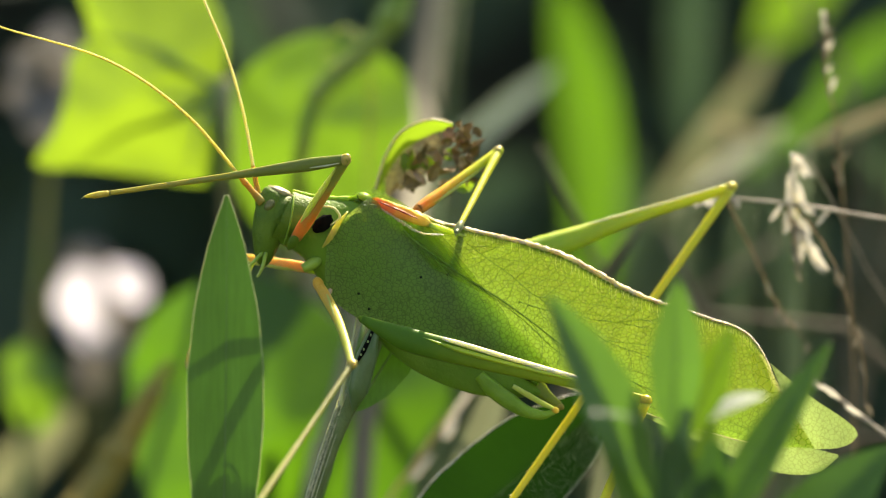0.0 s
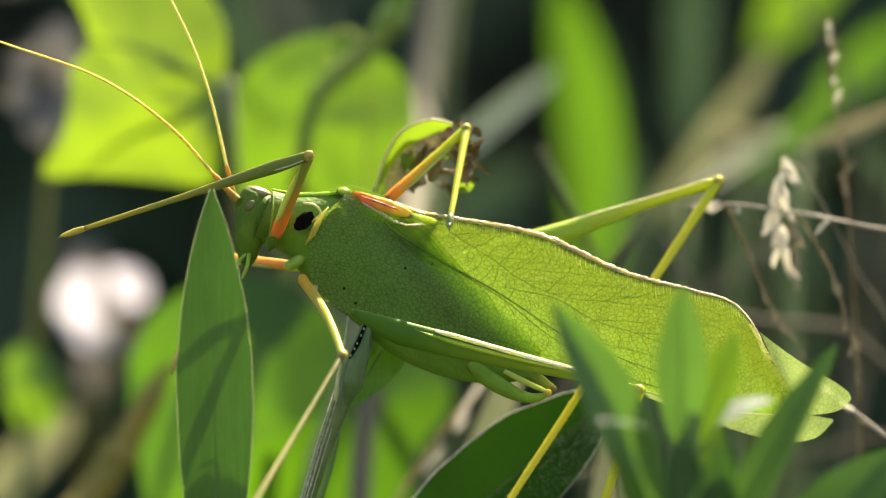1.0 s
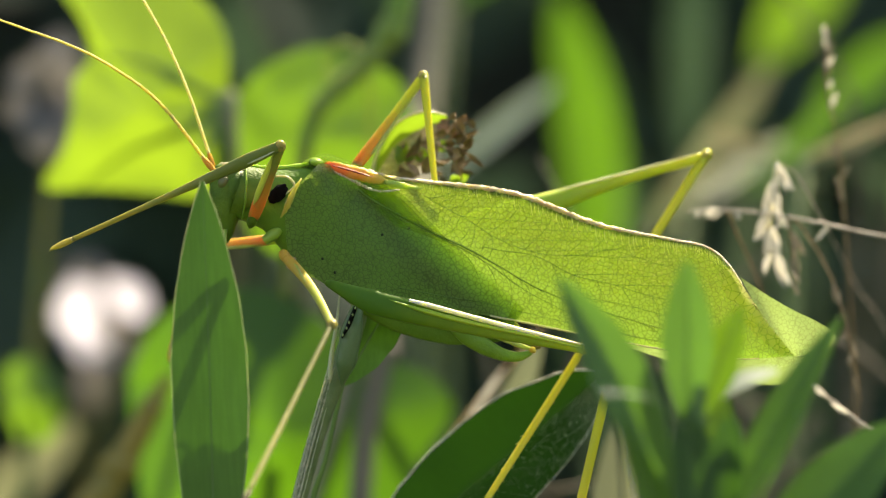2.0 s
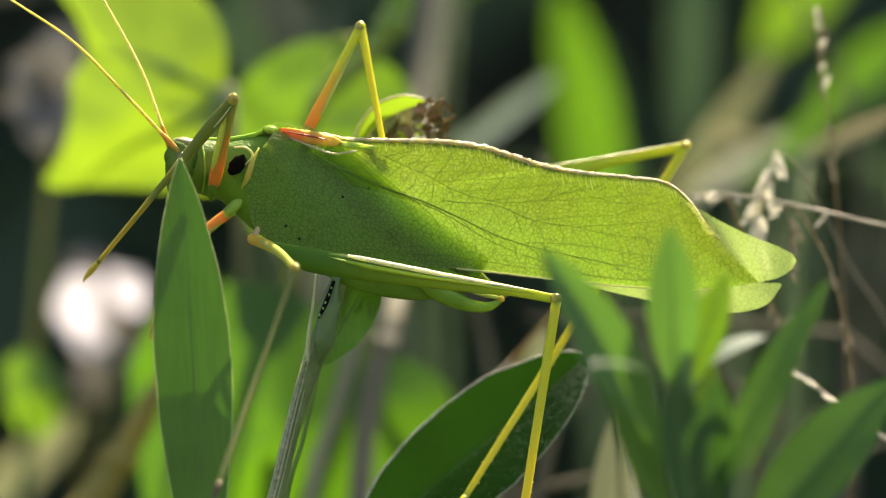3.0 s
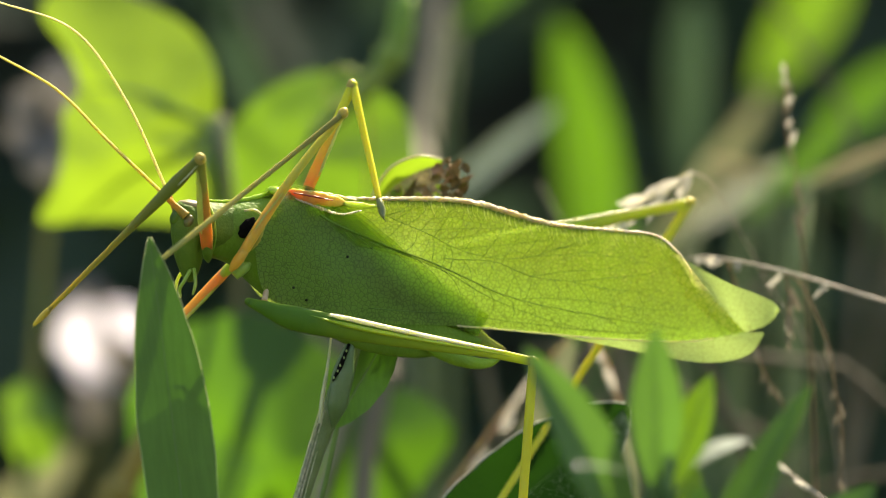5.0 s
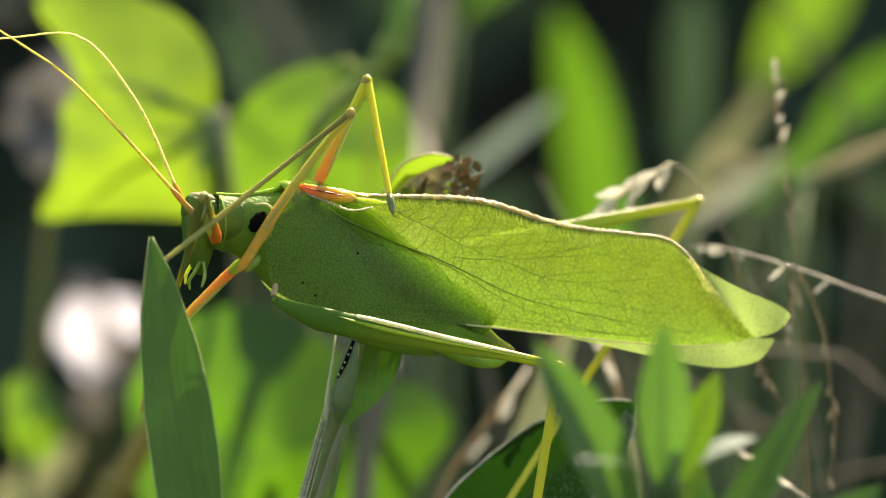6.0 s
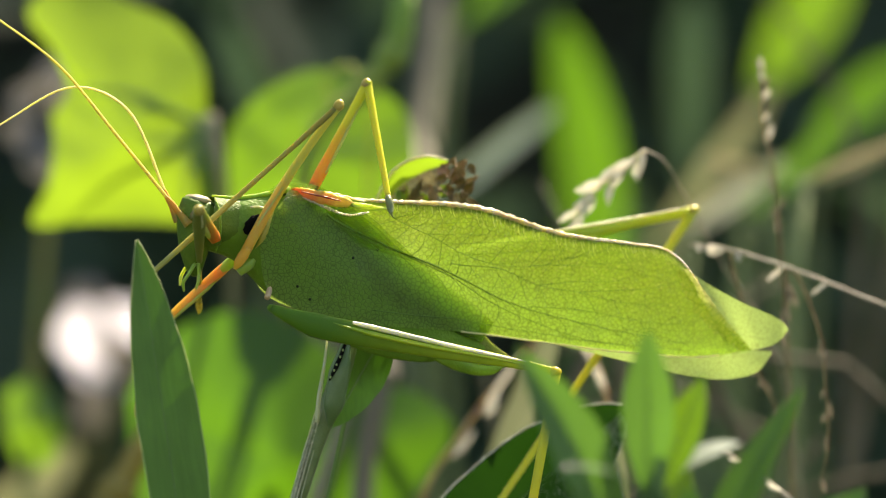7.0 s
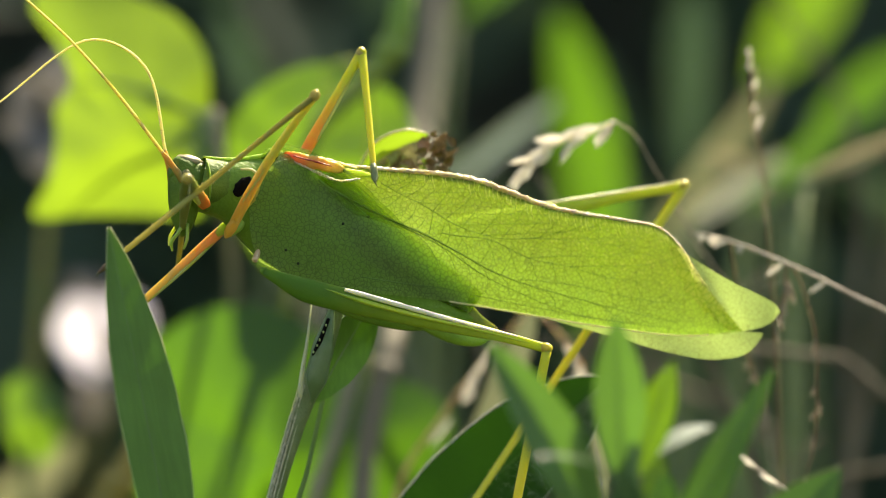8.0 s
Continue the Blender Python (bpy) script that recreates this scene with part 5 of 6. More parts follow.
def limb(name, long, radii, material, sag=0.0, spines=0, foot=0.0, foot_material=None, tip_material=None, flat=0.8, blend=0.45, belly=0.0):
    """A limb along x: shaft, knob at its end and, on a shin, its foot."""
    line = [Vector((long * s, sag * long * math.sin(math.pi * s) - belly * max(r - 0.5, 0), 0)) for s, r in zip((0, 0.15, 0.3, 0.5, 0.7, 0.85, 1), radii)]
    bm = tube(line, radii, 12, 36)
    for v in bm.verts:
        v.co.z *= flat
    bm = blob((long, 0, 0), [radii[-1] * 1.03] * 3, bm, rings=6, sides=8)
    bm = blob((0, 0, 0), (radii[0], radii[0], radii[0] * flat), bm, rings=6, sides=10)
    ob = part(name, bm, [material, tip_material or material], KATYDID)
    if tip_material:
        for f in ob.data.polygons:
            f.material_index = 1 if f.center.x > long * blend * MM else 0
    if spines:
        random.seed(spines)
        for k in range(spines):
            x = long * (0.12 + 0.85 * (k + 0.5 * random.random()) / spines)
            side = random.choice((-1, 1, 1))
            part("spine", tube([(x, side * radii[3] * 0.7, 0), (x + 0.18, side * (radii[3] + 0.12), random.uniform(-0.15, 0.15))], [0.05, 0.01], 5, 4), material, ob)
    if foot:
        e = Vector((long, 0, 0))
        bm = tube([e, e + Vector((foot * 0.35, 0, 0.1)), e + Vector((foot * 0.7, 0, 0.05)), e + Vector((foot, 0, 0.25))], [radii[-1] * 1.2, radii[-1] * 1.5, radii[-1] * 1.3, radii[-1] * 0.6], 8, 14, flat=0.9, rough=0.12)
        claw = tube([e + Vector((foot, 0, 0.2)), e + Vector((foot * 1.2, 0.15, -0.1))], [0.1, 0.02], 5, 4)
        tarsus = part("tarsus", bm, foot_material or material, ob)
        part("claw", claw, DUSKY, ob)
    return ob


SCAPE = graded("feeler_root_skin", (0.18, 0.20, 0.04), (0.42, 0.25, 0.055), -0.9, 1.3)
CORAL, GOLD, OLIVE = (0.95, 0.20, 0.04), (0.66, 0.60, 0.07), (0.22, 0.27, 0.06)
FORE_SKIN = graded("fore_femur_skin", CORAL, OLIVE, 0, 9)
FAR_FORE_SKIN = graded("far_fore_femur_skin", (0.80, 0.38, 0.14), (0.68, 0.48, 0.10), 2, 9)
MID_SKIN = graded("mid_femur_skin", (0.78, 0.41, 0.07), (0.42, 0.46, 0.10), 3, 10)
MID_SHIN = graded("mid_tibia_skin", (0.17, 0.185, 0.05), (0.34, 0.34, 0.10), 5, 18, skin=0.5)
BROWN_FOOT = solid("brown_foot_skin", (0.10, 0.06, 0.025), (0.19, 0.13, 0.06), 0.5, 700, 0.6)
FAR_MID_SKIN = graded("far_mid_femur_skin", CORAL, (0.52, 0.58, 0.05), 1, 9)
FORE_SHIN = graded("fore_tibia_skin", (0.15, 0.20, 0.04), (0.22, 0.24, 0.07), 2, 20, skin=0.5)
FAR_HIND_SKIN = graded("far_hind_femur_skin", (0.30, 0.46, 0.05), (0.56, 0.62, 0.05), 8, 26)
# dark base to lime end: shade and sun put into the femur's colour
HIND_SKIN = graded("hind_femur_skin", (0.075, 0.19, 0.018), (0.40, 0.52, 0.05), 7, 25, rough=0.5, skin=0.5, specular=0.2)
GOLD_SHIN = graded("hind_tibia_skin", (0.56, 0.60, 0.05), GOLD, 0, 20)

# flank tint brightens past the base, where sun is painted in
FLANK = graded("sunlit_flank_skin", (0.16, 0.34, 0.03), (0.42, 0.56, 0.06), 6, 14, skin=0.6)
LEGS = {
    "near_fore": (limb("fore_femur", FORE_FEMUR, [0.50, 0.58, 0.56, 0.50, 0.46, 0.44, 0.44], FORE_SKIN), limb("fore_tibia", FORE_TIBIA, [0.44, 0.60, 0.48, 0.30, 0.25, 0.23, 0.22], FORE_SHIN, 0.0, 0, 2.2, TAWNY)),
    "far_fore": (limb("fore_femur", FORE_FEMUR, [0.46, 0.48, 0.46, 0.42, 0.38, 0.36, 0.36], FAR_FORE_SKIN), limb("fore_tibia", 9.5, [0.42, 0.45, 0.38, 0.3, 0.27, 0.26, 0.24], TAWNY, 0.0, 0, 1.6, TAWNY)),
    "near_mid": (limb("mid_femur", MID_FEMUR, [0.44, 0.48, 0.45, 0.40, 0.36, 0.34, 0.33], MID_SKIN, 0.025), limb("mid_tibia", MID_TIBIA, [0.28, 0.25, 0.22, 0.23, 0.26, 0.25, 0.21], MID_SHIN, 0.0, 18, 1.9, BROWN_FOOT)),
    "far_mid": (limb("mid_femur", FAR_MID_FEMUR, [0.5, 0.54, 0.48, 0.44, 0.42, 0.42, 0.44], FAR_MID_SKIN), limb("mid_tibia", FAR_MID_TIBIA, [0.40, 0.38, 0.34, 0.32, 0.30, 0.28, 0.26], GOLD_SHIN, 0.0, 0, 1.8, DUSKY)),
    "near_hind": (limb("hind_femur", HIND_FEMUR, [0.35, 1.08, 1.06, 0.88, 0.66, 0.46, 0.40], HIND_SKIN, flat=0.5, belly=1.0), limb("hind_tibia", HIND_TIBIA, [0.42, 0.42, 0.4, 0.38, 0.34, 0.32, 0.28], GOLD_SHIN, 0.0, 38, 2.6, YELLOW)),
    "far_hind": (limb("hind_femur", HIND_FEMUR, [0.9, 1.4, 1.2, 0.8, 0.52, 0.46, 0.46], FAR_HIND_SKIN, flat=0.6, belly=0.6), limb("hind_tibia", HIND_TIBIA, [0.44, 0.42, 0.38, 0.36, 0.34, 0.32, 0.28], GOLD_SHIN, 0.0, 38, 2.6, YELLOW)),
}
for leg, off, wide in (("near_fore", 0.3, 0.3), ("far_mid", -0.36, 0.15), ("near_mid", 0.3, 0.16), ("far_fore", 0.34, 0.16)):
    part("femur_stripe", tube([(0.8, off, 0.16), (3, off * 1.1, 0.22), (6, off, 0.2), (9, off * 0.9, 0.1)], [0.05, wide, wide, 0.08], 8, 24), STRIPE, LEGS[leg][0], "yellow-green stripe")
for leg, long, r in (("near_fore", FORE_FEMUR, 0.5), ("near_mid", MID_FEMUR, 0.46), ("far_mid", FAR_MID_FEMUR, 0.46), ("near_hind", HIND_FEMUR, 0.46), ("far_hind", HIND_FEMUR, 0.5)):
    part("knee", blob((long - 0.1, 0.05, 0), (r * 1.25, r * 1.02, r * 0.95), rings=10, sides=14, wave=0.12), TAWNY if "mid" in leg or "fore" in leg else AMBER, LEGS[leg][0], "brownish knee")
# pale strip laid on the shin in place of a highlight
part("shin_highlight", tube([(0.6, 0.25, 0.3), (2.2, 0.32, 0.36), (4.2, 0.2, 0.28), (6.5, 0.05, 0.15)], [0.05, 0.1, 0.09, 0.04], 6, 24), SHEATH_PALE, LEGS["near_fore"][1], "painted pale highlight along the shin")
for leg in ("near_fore", "far_fore", "near_mid"):
    part("trochanter", tube([(-1.6, 0, -0.2), (-1.0, 0, -0.1), (-0.3, 0, 0), (0.6, 0, 0)], [0.15, 0.42, 0.5, 0.4], 10, 16), {"near_fore": SKIN, "far_fore": STRIPE, "near_mid": MID_SKIN}[leg], LEGS[leg][0])
part("femur_ridge", tube([(8, 0.5, 0.1), (13, 0.52, 0.2), (19, 0.42, 0.2), (25, 0.42, 0.1)], [0.05, 0.14, 0.13, 0.06], 6, 60, rough=0.1), PALE_EDGE, LEGS["far_hind"][0], "pale shining edge")
# lime flank and near-white ridge imitate the femur's sunlit upper side
part("femur_flank", tube([(5.5, -0.05, 0.36), (9, -0.25, 0.42), (14, -0.2, 0.36), (19, -0.02, 0.24), (24, 0.08, 0.1)], [0.1, 0.56, 0.5, 0.36, 0.12], 12, 50, flat=0.42), FLANK, LEGS["near_hind"][0], "upper flank painted lime green as if sunlit")
part("femur_ridge", tube([(7.2, 0.34, 0.4), (9, 0.34, 0.42), (14, 0.28, 0.42), (19, 0.28, 0.3), (23, 0.38, 0.15)], [0.16, 0.24, 0.24, 0.17, 0.05], 6, 90, rough=0.15), RIDGE, LEGS["near_hind"][0], "pale ridge painted near-white as if sunlit")

FEELER_STEP, FEELER_COUNT = 0.85, 48


def feeler(wide, skin):
    made = []
    for k in range(FEELER_COUNT):
        r0, r1 = [wide * (1 - 0.0165 * j) for j in (k, k + 1)]
        bm = tube([(-0.04, 0, 0), (FEELER_STEP / 2, 0, 0), (FEELER_STEP + 0.04, 0, 0)], [r0, (r0 + r1) / 2 * 0.96, r1], 7, 6, rough=0.04)
        made.append(part("feeler_segment", bm, skin, KATYDID))
        if k == 0:
            part("scape", tube([(-2.3, 0, 0), (-1.6, 0, 0), (-0.8, 0, 0), (0.0, 0, 0), (0.5, 0, 0), (0.8, 0, 0)], [wide * 2.6, wide * 2.1, wide * 1.5, wide * 1.7, wide * 1.4, wide], 10, 24), SCAPE, made[0], "green and orange feeler root")
    return made


FEELERS = (feeler(0.17, FEELER), feeler(0.155, FEELER_PALE))


# ---- how things move ----
BODY = [
    (0, -6.5, 4.5, 37.8, -16.7),
    (0.5, -11.2, 8.9, 34.1, -9.2),
    (1, -8.3, 5.1, 36.8, -13.1),
    (2.5, -12.8, 8.6, 33.5, -5.2),
    (3, -14.8, 11.1, 31.4, -0.1),
    (3.5, -16.2, 11.2, 29.7, 0.7),
    (4, -12.4, 6.4, 31.9, -4.2),
    (4.5, -14.1, 6.6, 29.7, -2.2),
    (5, -14.4, 8.5, 30.3, -1.7),
    (6.5, -13.8, 9.1, 30.8, -2.7),
    (7, -13.7, 8.5, 31.0, -3.6),
    (7.5, -16.0, 10.1, 28.7, -1.0),
    (8, -14.4, 11.2, 30.2, -2.5),
]
# the gusts: how far the swaying plants stray from their slow drift
GUSTS = [
    (0, 0.00, 0.00),
    (0.1, -0.65, -0.17),
    (0.2, -0.35, 0.16),
    (0.3, -0.90, 0.29),
    (0.4, -1.75, 0.62),
    (0.5, 0.00, 0.00),
    (0.6, -0.07, 0.08),
    (0.7, 0.21, -0.04),
    (0.8, 2.19, -1.16),
    (0.9, 1.47, -1.13),
    (1, 0.00, 0.00),
    (1.1, 0.35, 0.31),
    (1.2, -0.51, 1.73),
    (2.3, 0.36, 0.72),
    (2.4, -0.45, -0.06),
    (2.5, 0.00, 0.00),
    (2.6, 2.49, -0.98),
    (2.7, 2.38, -0.66),
    (2.8, -1.78, 0.56),
    (2.9, -1.94, 0.38),
    (3, 0.00, 0.00),
    (3.1, -0.56, 0.23),
    (3.2, 2.08, -0.84),
    (3.3, 3.52, -0.96),
    (3.4, 0.96, 0.02),
    (3.5, 0.00, 0.00),
    (3.6, -0.66, 0.24),
    (3.7, -1.82, 0.78),
    (3.8, -2.23, 0.12),
    (3.9, -1.14, 0.51),
    (4, 0.00, 0.00),
]
GUSTS += [
    (4.1, 0.14, -1.28),
    (4.2, 2.83, -2.81),
    (4.3, 2.77, -2.14),
    (4.4, 1.51, -0.87),
    (4.5, 0.00, 0.00),
    (4.6, -1.95, 1.94),
    (4.7, -1.40, 2.13),
    (4.8, -0.40, 1.82),
    (4.9, -1.75, 1.26),
    (5, 0.00, 0.00),
    (5.1, 2.61, -0.70),
    (5.2, 0.43, -0.16),
    (6.3, 0.62, -0.74),
    (6.4, 0.54, -0.55),
    (6.5, 0.00, 0.00),
    (6.6, -1.07, 1.03),
    (6.7, -1.64, 1.66),
    (6.8, -2.01, 1.44),
    (6.9, -1.33, 1.22),
    (7, 0.00, 0.00),
    (7.1, 1.05, -0.32),
    (7.2, 0.85, -0.94),
    (7.3, 1.50, -0.76),
    (7.4, 0.95, 0.27),
    (7.5, 0.00, 0.00),
    (7.6, -1.96, 1.52),
    (7.7, -0.92, 1.44),
    (7.8, -1.53, 1.26),
    (7.9, -2.59, 0.83),
    (8, 0.00, 0.00),
]
NEAR_FORE = [
    (0, -12.9, 1.0, -8.4, 7.8, -29.3, 4.9),
    (0.5, -17.5, 5.0, -14.1, 12.5, -34.7, 6.3),
    (1, -14.8, 1.1, -11.6, 8.2, -31.5, 1.9),
    (2.5, -18.4, 3.5, -16.1, 9.5, -32.7, -0.4),
    (3, -20.1, 6.1, -18.1, 13.6, -30.5, -0.6),
    (3.5, -21.3, 5.9, -19.6, 14.8, -29.3, -0.3),
    (4, -18.7, 1.3, -18.6, 11.5, -25.0, -5.4),
    (4.5, -20.3, 1.9, -21.1, 12.3, -27.0, -4.8),
    (5, -20.5, 3.4, -20.8, 11.1, -34.5, -1.9),
    (6.5, -20.2, 4.3, -21.0, 7.3, -21.8, -0.4),
    (7, -19.8, 4.0, -20.8, 6.5, -21.7, -1.4),
    (7.5, -22.3, 5.3, -23.3, 8.0, -24.0, -0.2),
    (8, -20.7, 6.5, -21.8, 8.7, -23.6, 1.3),
]
FAR_FORE = [
    (0, -11.8, -1.7, -19.5, -0.5, -22.6, -9.2),
    (0.5, -16.4, 2.6, -22.8, 2.1, -26.1, -6.1),
    (1, -13.5, -1.4, -20.8, -0.4, -23.9, -9.6),
    (2.5, -17.0, 1.7, -23.0, -0.5, -25.0, -8.5),
    (3, -18.8, 3.9, -24.3, 0.2, -26.2, -6.4),
    (3.5, -20.0, 3.9, -25.4, 0.2, -27.3, -7.1),
    (4, -16.3, -1.0, -23.2, -6.0, -24.4, -10.5),
    (4.5, -19.0, -0.6, -24.8, -5.4, -26.2, -9.9),
    (5, -19.0, 1.5, -25.1, -4.6, -26.9, -10.1),
    (6.5, -19.0, 1.8, -24.8, -3.5, -27.2, -10.0),
    (7, -19.0, 1.8, -25.3, -3.7, -27.3, -10.5),
    (7.5, -21.0, 3.3, -27.6, -2.5, -29.4, -9.0),
    (8, -19.5, 4.4, -27.3, -2.7, -28.7, -8.8),
]
NEAR_MID = [
    (0, -10.9, -3.2, -7.8, -9.9, -15.8, -21.8),
    (0.5, -15.0, 0.0, -11.6, -4.9, -19.7, -19.3),
    (1, -12.2, -2.8, -8.6, -9.0, -16.0, -21.6),
    (2.5, -15.4, -0.2, -10.9, -5.2, -17.0, -19.8),
    (3, -16.6, 1.4, -12.6, -1.1, -18.5, -18.7),
    (3.5, -17.8, 1.6, -14.3, -0.7, -19.7, -19.7),
    (3.7, -18.2, 0.5, -13.9, -1.3, -17.7, -14.7),
    (3.8, -17.9, -0.2, -12.8, 0.7, -17.2, -14.5),
    (3.9, -16.6, -0.3, -11.4, 4.5, -17.0, -10.5),
    (4, -16.8, -0.9, -11.1, 7.5, -15.4, 1.0),
    (4.1, -15.9, -1.2, -9.9, 8.8, -19.9, -2.2),
    (4.2, -13.7, -2.0, -5.4, 9.5, -20.9, -5.0),
    (4.3, -14.2, -1.3, -5.4, 10.3, -22.6, -4.0),
    (4.5, -17.5, 1.4, -8.4, 14.0, -23.8, 1.6),
    (5, -17.6, 2.7, -8.1, 15.9, -24.0, 2.4),
    (6.5, -17.5, 2.8, -8.7, 15.6, -24.8, 1.8),
    (7, -17.3, 2.8, -8.9, 15.9, -25.3, 1.0),
    (7.5, -19.6, 4.3, -11.1, 16.2, -28.5, 2.3),
    (8, -18.3, 4.8, -10.9, 15.9, -28.5, 1.5),
]
FAR_MID = [
    (0, -2.2, 3.5, 5.0, 8.8, 1.6, 2.3),
    (0.5, -7.2, 8.3, -0.6, 14.3, -2.8, 7.1),
    (1, -5.0, 4.4, 2.1, 10.9, 0.7, 3.1),
    (2.5, -9.8, 8.4, -4.4, 17.2, -2.6, 6.1),
    (3, -12.0, 11.1, -7.3, 20.4, -5.2, 9.4),
    (3.5, -13.3, 11.2, -8.6, 20.5, -6.8, 9.4),
    (4, -10.0, 6.6, -5.8, 15.9, -3.8, 4.6),
    (4.5, -12.0, 7.2, -8.4, 16.6, -5.0, 6.7),
    (5, -12.0, 8.5, -8.0, 18.0, -5.6, 7.7),
    (6.5, -11.7, 9.0, -7.0, 18.4, -5.1, 8.2),
    (7, -11.5, 8.6, -6.7, 17.9, -4.8, 7.8),
    (7.5, -13.9, 10.2, -9.4, 19.7, -7.5, 9.3),
    (8, -12.3, 11.1, -7.2, 20.2, -6.1, 10.1),
]
NEAR_HIND = [
    (0, -9.6, -5.4, 17.7, -13.2, 13.6, -22.7),
    (0.5, -14.0, -0.7, 14.0, -8.1, 9.9, -21.7),
    (1, -11.2, -4.5, 17.1, -12.2, 14.1, -21.6),
    (2.5, -14.5, -1.4, 12.4, -7.9, 10.2, -20.2),
    (3, -16.0, 1.1, 9.9, -3.8, 7.2, -21.1),
    (3.5, -17.2, 1.1, 8.4, -3.8, 6.0, -20.1),
    (4, -14.5, -3.4, 10.2, -7.9, 8.7, -19.7),
    (4.5, -16.2, -2.8, 8.2, -7.5, 6.8, -18.6),
    (5, -16.5, -1.3, 7.9, -6.5, 7.0, -18.3),
    (6.5, -16.0, -0.9, 9.9, -7.1, 7.5, -19.2),
    (7, -16.0, -1.7, 9.9, -7.6, 7.9, -18.5),
    (7.5, -18.2, 0.0, 7.5, -5.6, 5.2, -19.2),
    (8, -16.5, 1.0, 9.1, -6.0, 6.5, -19.0),
]
FAR_HIND = [
    (0, 0.8, -2.0, 26.3, 5.6, 6.1, -22.3),
    (0.5, -3.2, 2.6, 21.5, 10.8, 0.3, -22.3),
    (1, 0.3, -1.4, 25.1, 6.3, 5.9, -22.2),
    (2.5, -4.3, 2.1, 23.5, 8.2, 4.6, -20.7),
    (3, -5.8, 4.5, 22.2, 10.0, 1.8, -21.7),
    (3.5, -6.8, 4.5, 21.4, 10.2, 0.8, -21.7),
    (4, -4.3, 0.1, 24.7, 5.9, 7.4, -20.2),
    (4.5, -5.8, 0.7, 23.0, 7.5, 7.7, -18.6),
    (5, -5.8, 2.0, 22.8, 7.8, 5.4, -18.8),
    (6.5, -5.3, 2.1, 23.1, 7.7, 4.9, -19.7),
    (7, -5.3, 1.3, 23.1, 6.9, 5.4, -19.0),
    (7.5, -7.6, 3.3, 20.8, 9.4, 2.1, -19.7),
    (8, -6.3, 3.6, 22.2, 8.7, 3.0, -19.5),
]
FEELER_NEAR = [
    (0, -17.4, 5.8, -22.7, 11.9, -29.1, 16.4, -39.1, 19.6),
    (0.5, -21.7, 8.8, -27.4, 14.5, -32.6, 18.1, -39.1, 20.9),
    (1, -19.7, 6.1, -24.1, 10.9, -30.1, 15.1, -39.1, 18.4),
    (2.5, -22.2, 8.0, -26.6, 13.3, -31.6, 17.3, -39.1, 21.1),
    (3, -24.1, 10.1, -28.1, 14.4, -32.6, 18.9, -38.1, 22.6),
    (3.5, -25.1, 9.4, -28.4, 14.1, -32.1, 19.4, -35.1, 22.6),
    (4, -22.7, 5.5, -27.9, 11.0, -33.1, 14.5, -39.1, 17.0),
    (4.5, -23.8, 5.4, -29.4, 10.4, -34.4, 14.4, -39.1, 16.9),
    (5, -24.0, 7.8, -29.1, 12.7, -33.6, 17.2, -39.1, 20.4),
    (6.5, -23.6, 7.8, -28.6, 13.8, -33.6, 19.3, -39.1, 23.3),
    (7, -23.6, 7.1, -28.6, 13.3, -33.6, 19.3, -39.1, 23.5),
]
FEELER_NEAR += [
    (7.5, -26.0, 8.8, -30.6, 14.8, -35.1, 19.8, -39.1, 22.8),
    (8, -24.0, 10.5, -28.6, 16.5, -32.6, 21.0, -36.6, 24.7),
]
FEELER_FAR = [
    (0, -16.7, 6.6, -17.7, 12.1, -19.2, 17.3, -21.2, 22.1),
    (0.5, -21.7, 10.1, -22.7, 14.6, -24.0, 18.8, -25.1, 22.1),
    (1, -19.0, 6.7, -20.5, 13.2, -22.2, 18.2, -24.1, 22.2),
    (2.5, -22.2, 8.1, -24.5, 14.1, -26.8, 18.8, -29.5, 23.6),
    (3, -24.5, 10.7, -26.5, 16.2, -28.3, 19.7, -30.0, 22.7),
    (3.5, -25.3, 9.6, -28.2, 14.4, -31.8, 19.2, -35.3, 22.7),
    (3.75, -24.0, 7.9, -26.8, 13.4, -29.3, 17.4, -33.3, 21.9),
    (4, -22.2, 5.6, -25.5, 13.6, -29.0, 19.3, -33.3, 24.1),
]
FEELER_FAR += [
    (4.5, -24.3, 5.9, -27.3, 14.2, -31.8, 20.7, -39.3, 23.7),
    (5, -24.0, 8.2, -27.8, 16.5, -32.3, 22.5, -39.3, 25.1),
    (6.5, -23.8, 8.3, -27.8, 16.6, -32.8, 20.0, -39.3, 18.1),
    (7, -24.1, 7.7, -27.8, 15.6, -32.3, 17.4, -39.3, 13.8),
    (7.5, -26.4, 9.3, -29.3, 17.1, -33.3, 19.0, -39.3, 15.3),
    (8, -24.2, 10.6, -26.2, 18.8, -30.8, 21.1, -39.3, 15.3),
]
LEFT_LEAF_ROWS = [
    (0, -18.4, 4.6, -18.6, -21.1),
    (0.5, -22.4, 8.7, -21.1, -21.1),
    (1, -19.7, 5.2, -19.3, -21.0),
    (2.5, -21.1, 6.1, -19.9, -19.7),
    (3, -22.4, 8.3, -20.6, -20.5),
    (3.5, -24.0, 8.1, -21.6, -20.5),
    (4, -21.6, 4.1, -19.8, -19.2),
    (4.5, -23.3, 3.5, -21.4, -18.1),
    (5, -25.0, 4.3, -22.2, -17.9),
    (6.5, -25.7, 4.3, -22.2, -18.7),
    (7, -26.1, 3.9, -22.6, -18.0),
    (7.5, -28.1, 4.9, -23.8, -18.7),
    (8, -28.5, 4.5, -23.8, -18.5),
]
